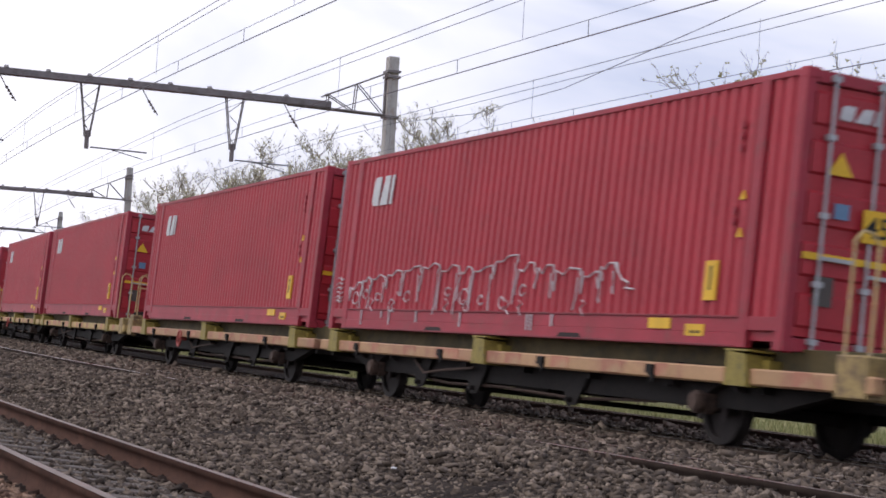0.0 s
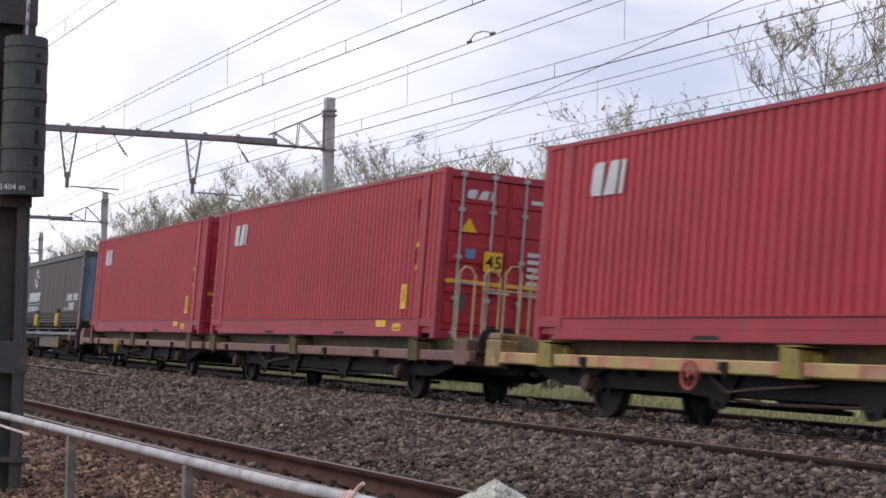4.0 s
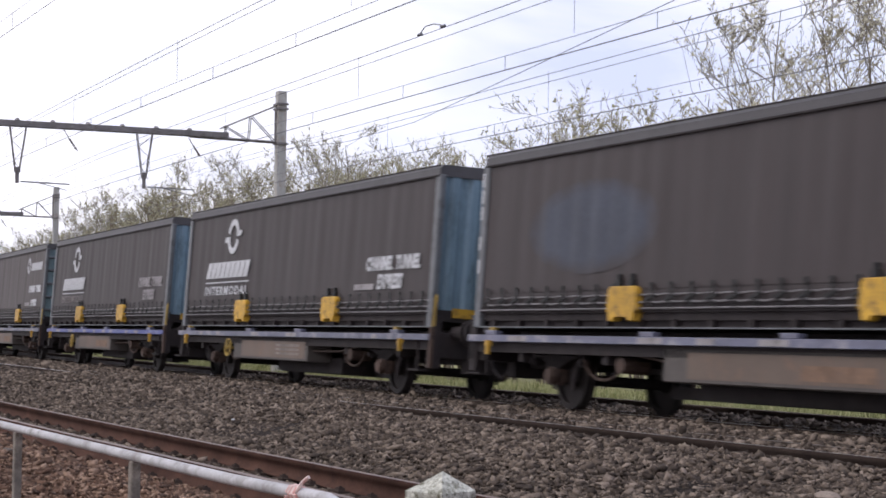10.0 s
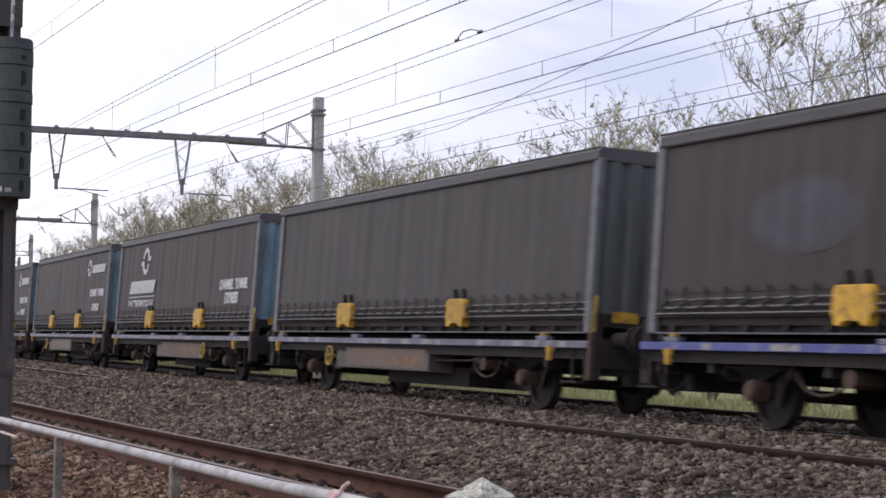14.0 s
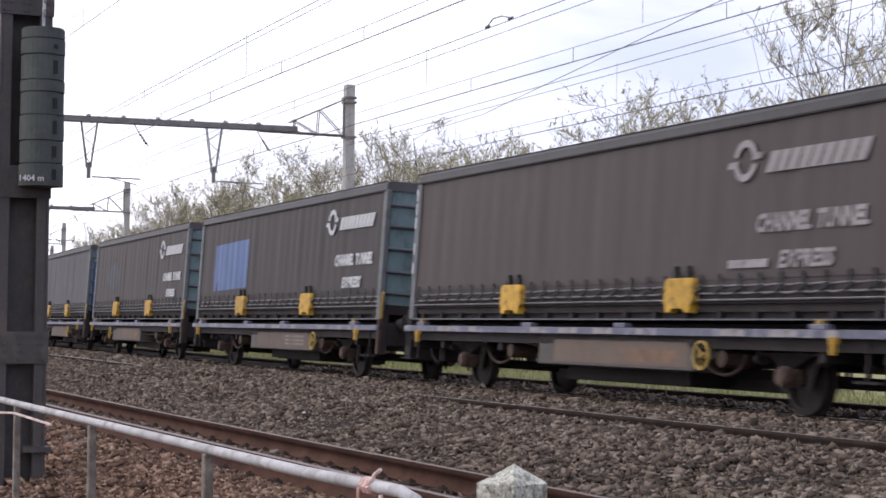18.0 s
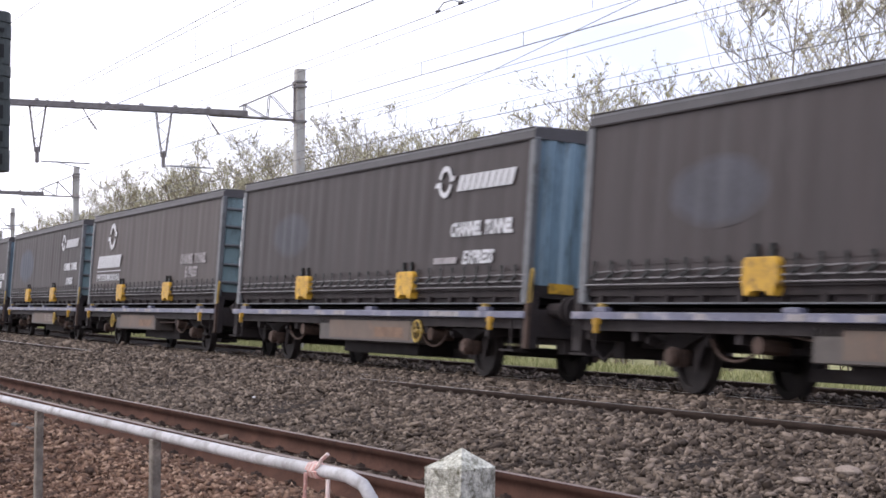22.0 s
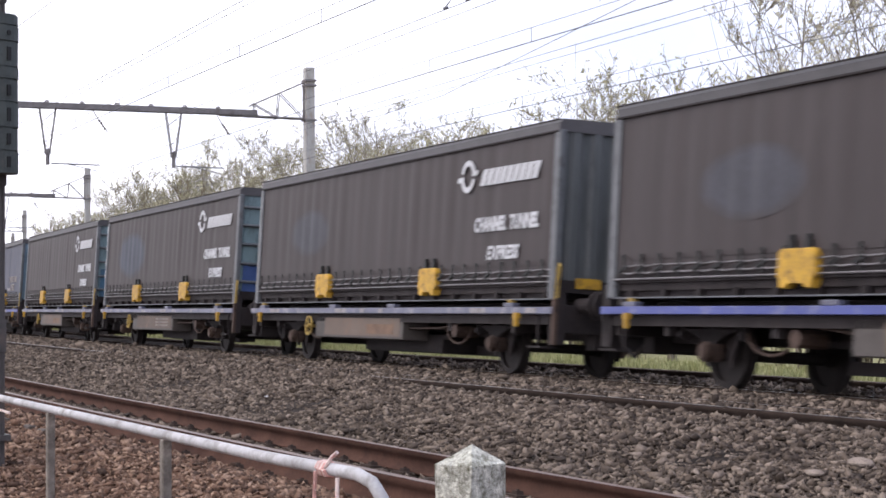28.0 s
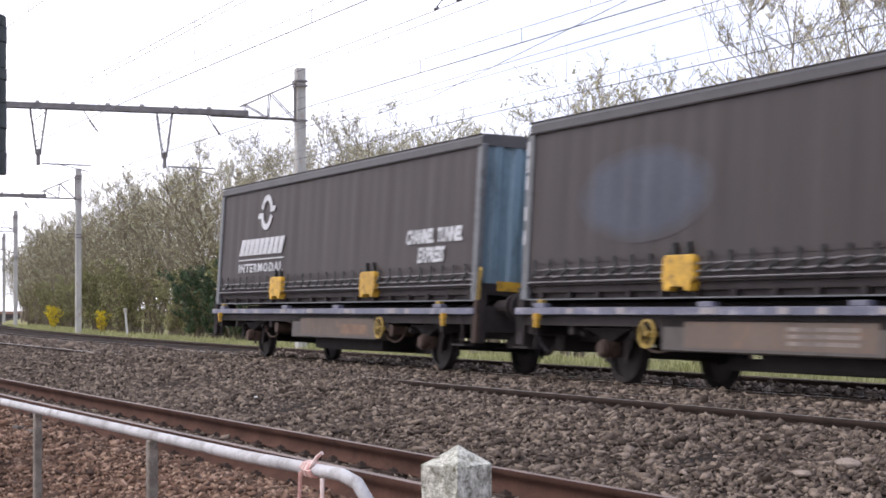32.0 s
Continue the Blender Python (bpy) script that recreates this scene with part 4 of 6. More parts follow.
def low_wagon(n, q):
    """Two-axle low platform wagon with a long tool box and a brake wheel."""
    w = tagged(new("flat_wagon"), "low two-axle flat wagon with worn blue-grey sills", "wagon", "flat wagons of the train")
    MOVERS.append((w, q))
    H = 6.91
    for y in (-1.33, 1.21):
        def sill(y=y):
            bm = bmesh.new()
            box(bm, -H, H, y, y + 0.12, 0.885, 0.985)
            return mesh_of(bm, M["sill_bright" if n in (1, 5, 7, 23, 27) else "sill_blue"], 0.006)
        part("side_sill", kept(("sill", y, n in (1, 5, 7, 23, 27)), sill), None, w, "blue-grey painted side sill, chipped white")

    def plate(wide):
        bm = bmesh.new()
        box(bm, 0, wide, -0.004, 0, 0.0, 0.075)
        return mesh_of(bm, M["white_faded"])
    rnd = random.Random(n)
    for x in (-5.4, -3.8, -1.9, -0.7, 0.4, 1.5, 3.3, 4.4, 6.0):
        if rnd.random() < 0.75:
            wide = rnd.choice((0.2, 0.35, 0.55))
            part("worn_marking", kept(("plate", wide), lambda: plate(wide)), None, w, at=Matrix.Translation((x + rnd.uniform(-0.3, 0.3), -1.331, 0.897)))

    def frame_mesh():
        bm = bmesh.new()
        for y in (-0.35, 0.20):
            box(bm, -H + 0.1, H - 0.1, y, y + 0.15, 0.55, 0.90)
        for x in (-6.7, -5.5, -3.2, -1.1, 1.0, 3.1, 5.4, 6.6):
            box(bm, x, x + 0.12, -1.2, 1.2, 0.62, 0.90)
        for y in (-1.24, 1.18):
            box(bm, -H, H, y, y + 0.06, 0.74, 0.884)
        box(bm, -H, H, -1.15, 1.15, 0.90, 0.93)
        # added filler block: keeps sky out of the gap so it stays dark
        box(bm, -H + 0.2, H - 0.2, -0.55, 0.55, 0.93, 1.095)
        for x in (-2.4, 2.4):
            bar(bm, (x, -0.7, 0.60), (x * 0.35, -0.7, 0.33), 0.05, 5)
        box(bm, -1.6, 1.9, -0.75, 0.75, 0.26, 0.55)
        box(bm, -3.2, 3.4, -0.1, 0.1, 0.24, 0.40)
        return mesh_of(bm, M["grime"])
    part("underframe", kept("lowframe", frame_mesh), None, w, "black oily underframe with shade built in")

    def end_mesh():
        bm = bmesh.new()
        box(bm, -0.10, 0.06, -1.25, 1.25, 0.62, 1.02)
        for y in (-1.25, 1.13):
            box(bm, -0.12, 0.08, y, y + 0.12, 0.45, 1.28)
        box(bm, -0.24, 0.0, -0.62, 0.62, 0.40, 0.66)
        return mesh_of(bm, M["grime"], 0.01)
    for sx in (-1, 1):
        part("headstock", kept("headstock", end_mesh), None, w, at=Matrix.Translation((sx * H, 0, 0)) @ Matrix.Rotation(0 if sx > 0 else math.pi, 4, "Z"))
        for y in (-0.875, 0.875):
            part("buffer", kept("buffer", buffer_mesh), None, w, at=Matrix.Translation((sx * (H + 0.04), y, 1.02)) @ Matrix.Rotation(0 if sx > 0 else math.pi, 4, "Z"))

        def step_mesh():
            bm = bmesh.new()
            box(bm, -0.22, 0.22, -0.10, 0.10, 0.40, 0.43)
            box(bm, -0.20, -0.17, 0.04, 0.08, 0.40, 0.90)
            box(bm, 0.17, 0.20, 0.04, 0.08, 0.40, 0.90)
            return mesh_of(bm, M["grime"])
        part("step", kept("step", step_mesh), None, w, at=Matrix.Translation((sx * (H - 0.35), -1.30, 0)))
    part("coupling", kept("coupling", coupling_mesh), None, w, at=Matrix.Translation((H + 0.1, 0, 0.9)))

    def lever():
        bm = bmesh.new()
        tube(bm, [(0.0, 0, 1.06), (0.04, 0, 1.54), (0.08, 0, 1.60), (0.12, 0, 1.56), (0.09, 0, 1.12)], 0.018, 6)
        return mesh_of(bm, M["wheel_yellow"])

    def grip_post():
        bm = bmesh.new()
        box(bm, -0.05, 0.05, -0.03, 0.03, 0.45, 1.10)
        return mesh_of(bm, M["axle"], 0.008)
    post = part("grip_post", kept("grip_post", grip_post), None, w, "rusty grip post", at=Matrix.Translation((H + 0.02, -1.28, 0)))
    part("hand_grip", kept("lever", lever), None, post, "bent yellow hand grip")
    wheel_right = n not in (1, 4, 5, 6, 8, 10, 14, 18, 20, 21, 24, 25, 26, 27, 28)
    flip = 1 if wheel_right else -1
    x0, x1 = (-1.68, 2.76) if wheel_right else (-3.05, 1.30)

    def crate(x0=x0, x1=x1):
        bm = bmesh.new()
        box(bm, x0, x1, -1.24, -0.75, 0.44, 0.86)
        bmesh.ops.bevel(bm, geom=list(bm.edges), offset=0.015, segments=1, affect="EDGES")
        return mesh_of(bm, M["crate"])
    part("tool_box", kept(("crate", flip), crate), None, w, "long grey-brown tool box")

    def crate_trim(x0=x0, x1=x1):
        bm = bmesh.new()
        box(bm, x0 + 0.12 * (x1 - x0), x0 + 0.97 * (x1 - x0), -1.246, -1.24, 0.49, 0.81)
        return mesh_of(bm, kept("panelmat", lambda: surface("box_panel", (0.130, 0.095, 0.075), 0.65, 0, 0.35, 1.5, 20, 0.1, (0.19, 0.115, 0.08), 0.4, 0.8)))
    part("box_panel", kept(("crate_trim", flip), crate_trim), None, w, "stained front panel of the tool box")
    def rust():
        bm = bmesh.new()
        box(bm, 0, 1.25, -1.251, -1.246, 0.53, 0.70)
        return mesh_of(bm, kept("rustmat", lambda: surface("rusted_plate", (0.19, 0.115, 0.075), 0.75, 0, 0.4, 4, 30, 0.2, (0.15, 0.10, 0.075), 0.5)))
    if n % 3 != 1:
        part("rusted_plate", kept("rust", rust), None, w, "rusted plate on the tool box", at=Matrix.Translation((x0 + 0.62 * (x1 - x0), 0, 0)))
    else:
        def box_writing():
            bm = bmesh.new()
            box(bm, 0, 1.30, -1.250, -1.246, 0, 0.045)
            return mesh_of(bm, M["worn_marks"])
        for row in range(3):
            part("box_writing", kept("box_writing", box_writing), None, w, "row of pale worn marks", at=Matrix.Translation((x0 + 0.60 * (x1 - x0), 0, 0.55 + 0.08 * row)))
    part("brake_wheel", kept("hand_wheel", lambda: hand_wheel_mesh(M["wheel_yellow"])), None, w, "yellow brake hand wheel", at=Matrix.Translation((3.02 if wheel_right else -3.32, -1.28, 0.65)))

    def peg():
        bm = bmesh.new()
        box(bm, -0.16, 0.16, -0.06, 0.06, 0.985, 1.05)
        return mesh_of(bm, M["sill_blue"], 0.008)

    def pin():
        bm = bmesh.new()
        box(bm, -0.06, 0.06, -0.05, 0.05, 1.05, 1.10)
        return mesh_of(bm, M["wheel_yellow"], 0.008)
    for x in (-6.2, -2.0, 0.9, 5.5):
        stop = part("container_stop", kept("peg", peg), None, w, "blue container stop", at=Matrix.Translation((x, -1.26, 0)))
        if abs(x) > 5:
            part("stop_pin", kept("pin", pin), None, stop, "yellow pin on the stop")

    def tie():
        bm = bmesh.new()
        box(bm, -0.03, 0.03, -0.03, 0.03, 0.70, 0.90)
        box(bm, -0.055, 0.055, -0.035, 0.035, 0.82, 0.89)
        return mesh_of(bm, M["yellow"])
    for x in (-6.15, 5.9):
        part("tie_down", kept("tie", tie), None, w, "small yellow tie-down", at=Matrix.Translation((x, -1.37, 0)))

    def hoses():
        bm = bmesh.new()
        for x in (-3.4, 3.2):
            tube(bm, [(x + 0.5 * math.cos(a), -1.05, 0.72 + 0.30 * math.sin(a)) for a in np.linspace(-3.0, -0.1, 9)], 0.022, 5)
        tube(bm, [(-3.0, -1.1, 0.8), (-1.0, -1.1, 0.62), (2.6, -1.1, 0.66), (3.9, -1.1, 0.82)], 0.02, 5)
        for x in (-2.75, 3.35):
            disc(bm, (x, 0.62), 0.11, -1.2, -0.8, 10)
        return mesh_of(bm, M["axle"])
    part("brake_gear", kept("hoses", hoses), None, w)
    running_gear(w, (-4.63, 4.63))
    return w


def coupling_mesh():
    bm = bmesh.new()
    for k in range(4):
        x = 0.08 + 0.26 * k
        tube(bm, [(x + 0.15 * math.cos(a), 0.05 * math.sin(a), -0.05 * math.sin(math.pi * (k + 0.5) / 4) * 2) for a in np.linspace(0, 2 * math.pi, 9)], 0.025, 5)
    tube(bm, [(0, -0.3, -0.1), (0.2, -0.3, -0.4), (0.5, -0.3, -0.55), (0.8, -0.3, -0.4), (1.05, -0.3, -0.1)], 0.03, 6)
    return mesh_of(bm, M["grime"])


L13 = 6.81
PLAIN = {8, 15}
LEFT_LOGO = {0, 1, 4, 5, 9, 18, 20, 21, 27, 29}
BARRED_END = {1, 6, 7, 12, 13, 14, 15, 16, 18, 19, 21, 23, 25, 26}
OVAL = {3, 11, 19, 22, 25, 28}
FAINT = {7, 10, 14, 16, 17, 23, 24}


def ring_logo(mat, k=1.0):
    """A ring of two half arcs, each ending in a flat slanted tab."""
    bm = bmesh.new()
    for turn in (0.0, math.pi):
        c, t = math.cos(turn), k
        pts = [turn + radians(166 - j * 15.1) for j in range(12)]
        out = [(0.37 * t * math.cos(a), 0.37 * t * math.sin(a)) for a in pts]
        inn = [(0.235 * t * math.cos(a), 0.245 * t * math.sin(a)) for a in pts]
        prism(bm, out + inn[::-1], -0.006, 0.0)
        prism(bm, [(c * t * x, c * t * z) for x, z in ((0.21, 0.005), (0.50, 0.005), (0.56, 0.115), (0.26, 0.115))], -0.007, -0.001)
    return mesh_of(bm, mat)


def cloth_bulge(x, pleated):
    """How far the curtain stands out at x: slack waves and, on some bodies, upright pleats."""
    out = 0.006 * math.sin(x * 5.1) + 0.004 * math.sin(x * 12.7 + 1) + 0.004 * math.sin(x * 9.1) + 0.006 * math.sin(x * 1.3)
    return out + (0.008 * abs(math.sin(x * 6.9 + 0.3 * math.sin(x))) if pleated else 0.0)


def slanted_block(width, height, mat, lean):
    """One plain block of a slanted word mark."""
    bm = bmesh.new()
    prism(bm, [(0, 0), (width, 0), (width + lean, height), (lean, height)], -0.006, 0.0)
    return mesh_of(bm, mat)


def swap_body(n, q):
    """Curtain-sided swap body."""
    look_text = {8: "grey curtain sides streaked with grime", 15: "plain grey curtain sides", 13: "dark curtain sides and a blue patch",
                 27: "faded blue-grey curtain sides"}.get(n, "dark brown-grey curtain sides and white markings")
    b = tagged(new("swap_body"), "long swap body with " + look_text, "swap body", "swap bodies on the train")
    MOVERS.append((b, q))
    pleated = n not in LEFT_LOGO and n not in (6, 8, 12, 15)
    cloth = M["curtain_blue"] if n == 27 else M["curtain_smeared"] if n == 8 else M["curtain_grey"] if n == 15 else M["curtain_worn"] if n in (6, 12, 18, 21) else M["curtain"]

    def curtain(sign, cloth):
        # gentle upright folds along the side
        xs = np.linspace(-L13 + 0.12, L13 - 0.10, 240)
        zs = (1.60, 1.75, 2.2, 2.8, 3.2, 3.50)
        v, f = [], []
        for x in xs:
            for z in zs:
                bulge = cloth_bulge(x, pleated)
                fade = min((z - 1.60) / 0.5, (3.50 - z) / 0.25, 1.0)
                v.append((x, sign * (1.245 + bulge * max(fade, 0.15)), z))
        k = len(zs)
        for i in range(len(xs) - 1):
            for j in range(k - 1):
                a = i * k + j
                f.append((a, a + k, a + k + 1, a + 1) if sign < 0 else (a, a + 1, a + k + 1, a + k))
        me = raw_mesh(v, f, cloth)
        me.polygons.foreach_set("use_smooth", [True] * len(me.polygons))
        return me
    for sign in (-1, 1):
        part("curtain", kept(("curtain", sign, cloth.name, pleated), lambda s=sign: curtain(s, cloth)), None, b, "taut curtain side")

    def roof():
        bm = bmesh.new()
        prof = [(-1.27, 3.50), (-1.27, 3.62), (-1.22, 3.68), (0, 3.71), (1.22, 3.68), (1.27, 3.62), (1.27, 3.50)]
        a = [bm.verts.new((-L13, y, z)) for y, z in prof]
        c = [bm.verts.new((L13, y, z)) for y, z in prof]
        bm.faces.new(a)
        bm.faces.new(c)
        for i in range(len(prof)):
            j = (i + 1) % len(prof)
            bm.faces.new((a[i], a[j], c[j], c[i]))
        return mesh_of(bm, M["roof"])
    part("roof", kept("broof", roof), None, b, "dull grey roof with a side rail")

    def roof_rail():
        bm = bmesh.new()
        for y in (-1.285, 1.265):
            box(bm, -L13, L13, y, y + 0.02, 3.49, 3.515)
            box(bm, -L13, L13, y - 0.004, y + 0.02, 3.655, 3.675)
        return mesh_of(bm, M["grime"])
    part("roof_rail", kept("rrail", roof_rail), None, b, "thin dark roof rail")

    def floor():
        bm = bmesh.new()
        box(bm, -L13, L13, -1.20, 1.20, 1.20, 1.38)
        for y in (-1.24, 1.14):
            box(bm, -L13, L13, y, y + 0.10, 1.30, 1.42)
        for x in np.arange(-6.4, 6.5, 0.8):
            box(bm, x, x + 0.1, -1.22, 1.22, 1.12, 1.22)
        box(bm, -L13, L13, -1.14, -1.06, 1.10, 1.20)
        return mesh_of(bm, M["grime"])
    part("floor_frame", kept("floor", floor), None, b, "black steel floor frame")

    def floor_edge():
        bm = bmesh.new()
        box(bm, -L13, L13, -1.262, -1.20, 1.095, 1.112)
        return mesh_of(bm, M["post"])
    part("floor_edge", kept("floor_edge", floor_edge), None, b, "thin pale steel edge of the floor")

    def lower(kind):
        bm = bmesh.new()
        if kind:
            rnd = random.Random(2)
            pts = []
            for k in range(30):
                x = -6.45 + 12.9 * k / 29
                pts += [(x, -1.272, 1.527), (x + 0.12, -1.268, 1.520 - rnd.uniform(0.0, 0.012)), (x + 0.30, -1.268, 1.522)]
            tube(bm, pts, 0.011, 5)
            tube(bm, [(x, y - 0.004, z - 0.095) for x, y, z in pts], 0.013, 5)
            tube(bm, [(-L13 + 0.1, -1.262, 1.345), (0, -1.262, 1.345), (L13 - 0.1, -1.262, 1.345)], 0.014, 6)
            return mesh_of(bm, M["lash"])
        box(bm, -L13 + 0.05, L13 - 0.05, -1.235, -1.20, 1.40, 1.62)
        box(bm, -L13 + 0.05, L13 - 0.05, 1.20, 1.235, 1.40, 1.62)
        return mesh_of(bm, M["curtain"])
    part("curtain_hem", kept("hem", lambda: lower(0)), None, b)
    part("lashing_rail", kept("lash", lambda: lower(1)), None, b, "grey lashing rail")

    def buckle():
        bm = bmesh.new()
        box(bm, -0.016, 0.016, -0.012, 0.0, 1.36, 1.66)
        prism(bm, [(-0.10, 1.455), (-0.07, 1.425), (0.10, 1.495), (0.085, 1.525)], -0.035, -0.012)
        prism(bm, [(-0.028, 1.62), (0.028, 1.62), (0.022, 1.67), (-0.022, 1.67)], -0.020, 0.0)
        return mesh_of(bm, M["black"])
    for k in range(30):
        x = -6.45 + 12.9 * k / 29
        part("strap_buckle", kept("buckle", buckle), None, b, at=Matrix.Translation((x, -1.275, 0)))

    def corner(x, y):
        bm = bmesh.new()
        box(bm, x - 0.09, x + 0.09, y - 0.05, y + 0.05, 1.10, 3.52)
        return mesh_of(bm, M["post"], 0.012)
    for x in (-L13 + 0.05, L13 - 0.05):
        for y in (-1.225, 1.225):
            part("corner_post", kept(("corner", x > 0, y > 0), lambda x=x, y=y: corner(x, y)), None, b, "grey corner post")

    def v_end():
        # upright trapezoid ribs
        bm = bmesh.new()
        ys, y = [], -1.17
        while y < 1.16:
            ys += [(y, 0.0), (y + 0.10, 0.0), (y + 0.15, 0.05), (y + 0.27, 0.05), (y + 0.32, 0.0)]
            y += 0.334
        a = [bm.verts.new((L13 - 0.06 + o, yy, 1.30)) for yy, o in ys]
        c = [bm.verts.new((L13 - 0.06 + o, yy, 3.51)) for yy, o in ys]
        for i in range(len(ys) - 1):
            bm.faces.new((a[i], a[i + 1], c[i + 1], c[i]))
        box(bm, L13 - 0.12, L13 - 0.062, -1.18, 1.18, 1.2, 3.51)
        return mesh_of(bm, M["end_slate" if n in (8, 24) else "end_blue"])

    def h_end():
        bm = bmesh.new()
        box(bm, L13 - 0.12, L13 - 0.04, -1.18, 1.18, 1.2, 3.51)
        return mesh_of(bm, M["end_grey"])

    def h_bar():
        bm = bmesh.new()
        prism(bm, [(L13 - 0.04, 0), (L13 + 0.035, 0.03), (L13 + 0.035, 0.05), (L13 - 0.04, 0.08)], -1.17, 1.17)
        return mesh_of(bm, M["post"])

    def mid_bar():
        bm = bmesh.new()
        box(bm, L13 - 0.04, L13 + 0.01, -0.03, 0.03, 1.25, 3.5)
        return mesh_of(bm, M["post"], 0.008)
    if n in BARRED_END:
        end = part("end_wall", kept("h_end", h_end), None, b, "grey-blue end doors with cross bars")
        for z in (1.55, 1.95, 2.38, 2.80, 3.20):
            part("cross_bar", kept("h_bar", h_bar), None, end, at=Matrix.Translation((0, 0, z)))
        part("meeting_bar", kept("mid_bar", mid_bar), None, end)
        if n in (15, 25, 26):
            bm = bmesh.new()
            box(bm, L13 - 0.04, L13 - 0.025, -1.1, 1.1, 1.3, 1.95 if n == 25 else 2.2 if n == 26 else 3.1)
            part("blue_panel", bm, M["end_panel" if n != 26 else "panel_teal"], end, "blue panel on the end wall")
    else:
        end = part("end_wall", kept(("v_end", n in (8, 24)), v_end), None, b, "grimy grey ribbed end wall" if n in (8, 24) else "weathered blue ribbed end wall")
        if n in (2, 3, 11, 22):
            bm = bmesh.new()
            box(bm, L13 - 0.008, L13, -1.10, 0.25, 1.54, 1.82)
            part("blue_panel", bm, M["panel_teal"], end, "darker blue repainted strip on the end wall")

    def end_sign():
        bm = bmesh.new()
        box(bm, L13 + 0.0, L13 + 0.02, -0.90, -0.50, 1.27, 1.42)
        return mesh_of(bm, M["yellow"])
    if n not in BARRED_END:
        part("end_plate", kept("end_sign", end_sign), None, b, "yellow plate at the foot of the end wall")

    def end_tape():
        bm = bmesh.new()
        box(bm, -L13 - 0.035, -L13 + 0.02, -1.279, -1.276, 0.0, 0.2)
        return mesh_of(bm, M["white"])
    if n in (2, 3, 6, 12, 17, 22, 25, 28):
        for z in (1.9, 2.25, 2.7, 2.95, 3.2):
            part("corner_marking", kept("end_tape", end_tape), None, b, "white block on the corner post", at=Matrix.Translation((0, 0, z)))

    def rear():
        bm = bmesh.new()
        box(bm, -L13 + 0.04, -L13 + 0.12, -1.18, 1.18, 1.2, 3.51)
        return mesh_of(bm, M["end_grey"])
    part("rear_wall", kept("rear", rear), None, b, "plain grey-blue rear wall")

    def grapple():
        bm = bmesh.new()
        prism(bm, [(-0.30, 1.28), (-0.30, 1.18), (-0.18, 1.18), (-0.15, 1.25), (0.15, 1.25), (0.18, 1.18), (0.30, 1.18), (0.30, 1.28), (0.36, 1.32),
                   (0.34, 1.58), (0.30, 1.63), (-0.30, 1.63), (-0.34, 1.58), (-0.36, 1.32)], -1.33, -1.20)
        return mesh_of(bm, M["yellow"], 0.012)

    def grip_top():
        bm = bmesh.new()
        box(bm, -0.055, 0.055, -1.30, -1.24, 1.62, 1.72)
        bar(bm, (0, -1.27, 1.72), (0, -1.27, 1.79), 0.035, 6)
        return mesh_of(bm, M["black"])
    for x in (-2.62, 2.42):
        g = part("grapple_plate", kept("grapple", grapple), None, b, "yellow grapple plate", at=Matrix.Translation((x, 0, 0)))
        for dx in (-0.16, 0.16):
            part("lock_lug", kept("grip_top", grip_top), None, g, at=Matrix.Translation((dx, 0, 0)))

    # markings on the curtain
    Y = -1.278 if pleated else -1.270
    paint = M["white_ghost"] if n == 27 else M["white_faded"] if n == 12 else M["white"]

    shift = -0.55 if n in (18, 27) else -0.17 if n == 26 else 0.0

    def mark(name, me, x, z, label=""):
        x += shift
        part(name, me, None, b, label, at=Matrix.Translation((x, Y, z)))
    if n in LEFT_LOGO:
        mark("ring_emblem", kept(("ring", paint.name), lambda: ring_logo(paint)), -3.58, 2.99, "white ring of two arcs")
        for k in range(9):
            mark("name_block", kept(("blockL", paint.name), lambda: slanted_block(0.268, 0.34, paint, 0.17)), -5.30 + 0.317 * k, 2.12)
        bm = bmesh.new()
        box(bm, 0, 2.95, -0.006, 0, -0.012, 0.012)
        mark("line", kept(("line", paint.name), lambda: mesh_of(bm, paint)), -5.30, 2.025)
        mark("writing", lettering("INTERMODAL", 0.18, M["white_ghost"] if n == 5 else paint, 0.0, 2.9, 0.035, 1.25), -5.32, 1.76, "white capital letters")
        cx, dim = 3.98, M["white_faded"] if n in (1, 5, 18, 21) else paint
        mark("writing", lettering("CHANNEL", 0.22, dim, 0.22, 1.14, 0.06), cx, 2.06, "white slanted capital letters")
        mark("writing", lettering("TUNNEL", 0.22, dim, 0.22, 0.98, 0.06), cx + 1.28, 2.06, "white slanted capital letters")
        mark("writing", lettering("EXPRESS", 0.24, dim, 0.22, 1.08, 0.045), cx + 0.52, 1.74, "white slanted capital letters")
    elif n not in PLAIN:
        mark("ring_emblem", kept(("ringR", paint.name), lambda: ring_logo(paint, 0.70)), 3.76, 3.05, "white ring of two arcs")
        for k in range(9):
            mark("name_block", kept(("blockR", paint.name), lambda: slanted_block(0.185, 0.25, paint, 0.12)), 4.22 + 0.222 * k, 2.87)
        mark("writing", lettering("CHANNEL", 0.21, paint, 0.22, 1.12, 0.06), 4.07, 2.16, "white slanted capital letters")
        mark("writing", lettering("TUNNEL", 0.21, paint, 0.22, 0.96, 0.06), 5.31, 2.16, "white slanted capital letters")
        mark("writing", lettering("EXPRESS", 0.20, paint, 0.22, 1.1, 0.045), 4.58, 1.72, "white slanted capital letters")
    if n in (0, 1, 4, 6, 11, 12, 17, 27):
        bm = bmesh.new()
        box(bm, 0, 0.86, -0.006, 0, 0, 0.10)
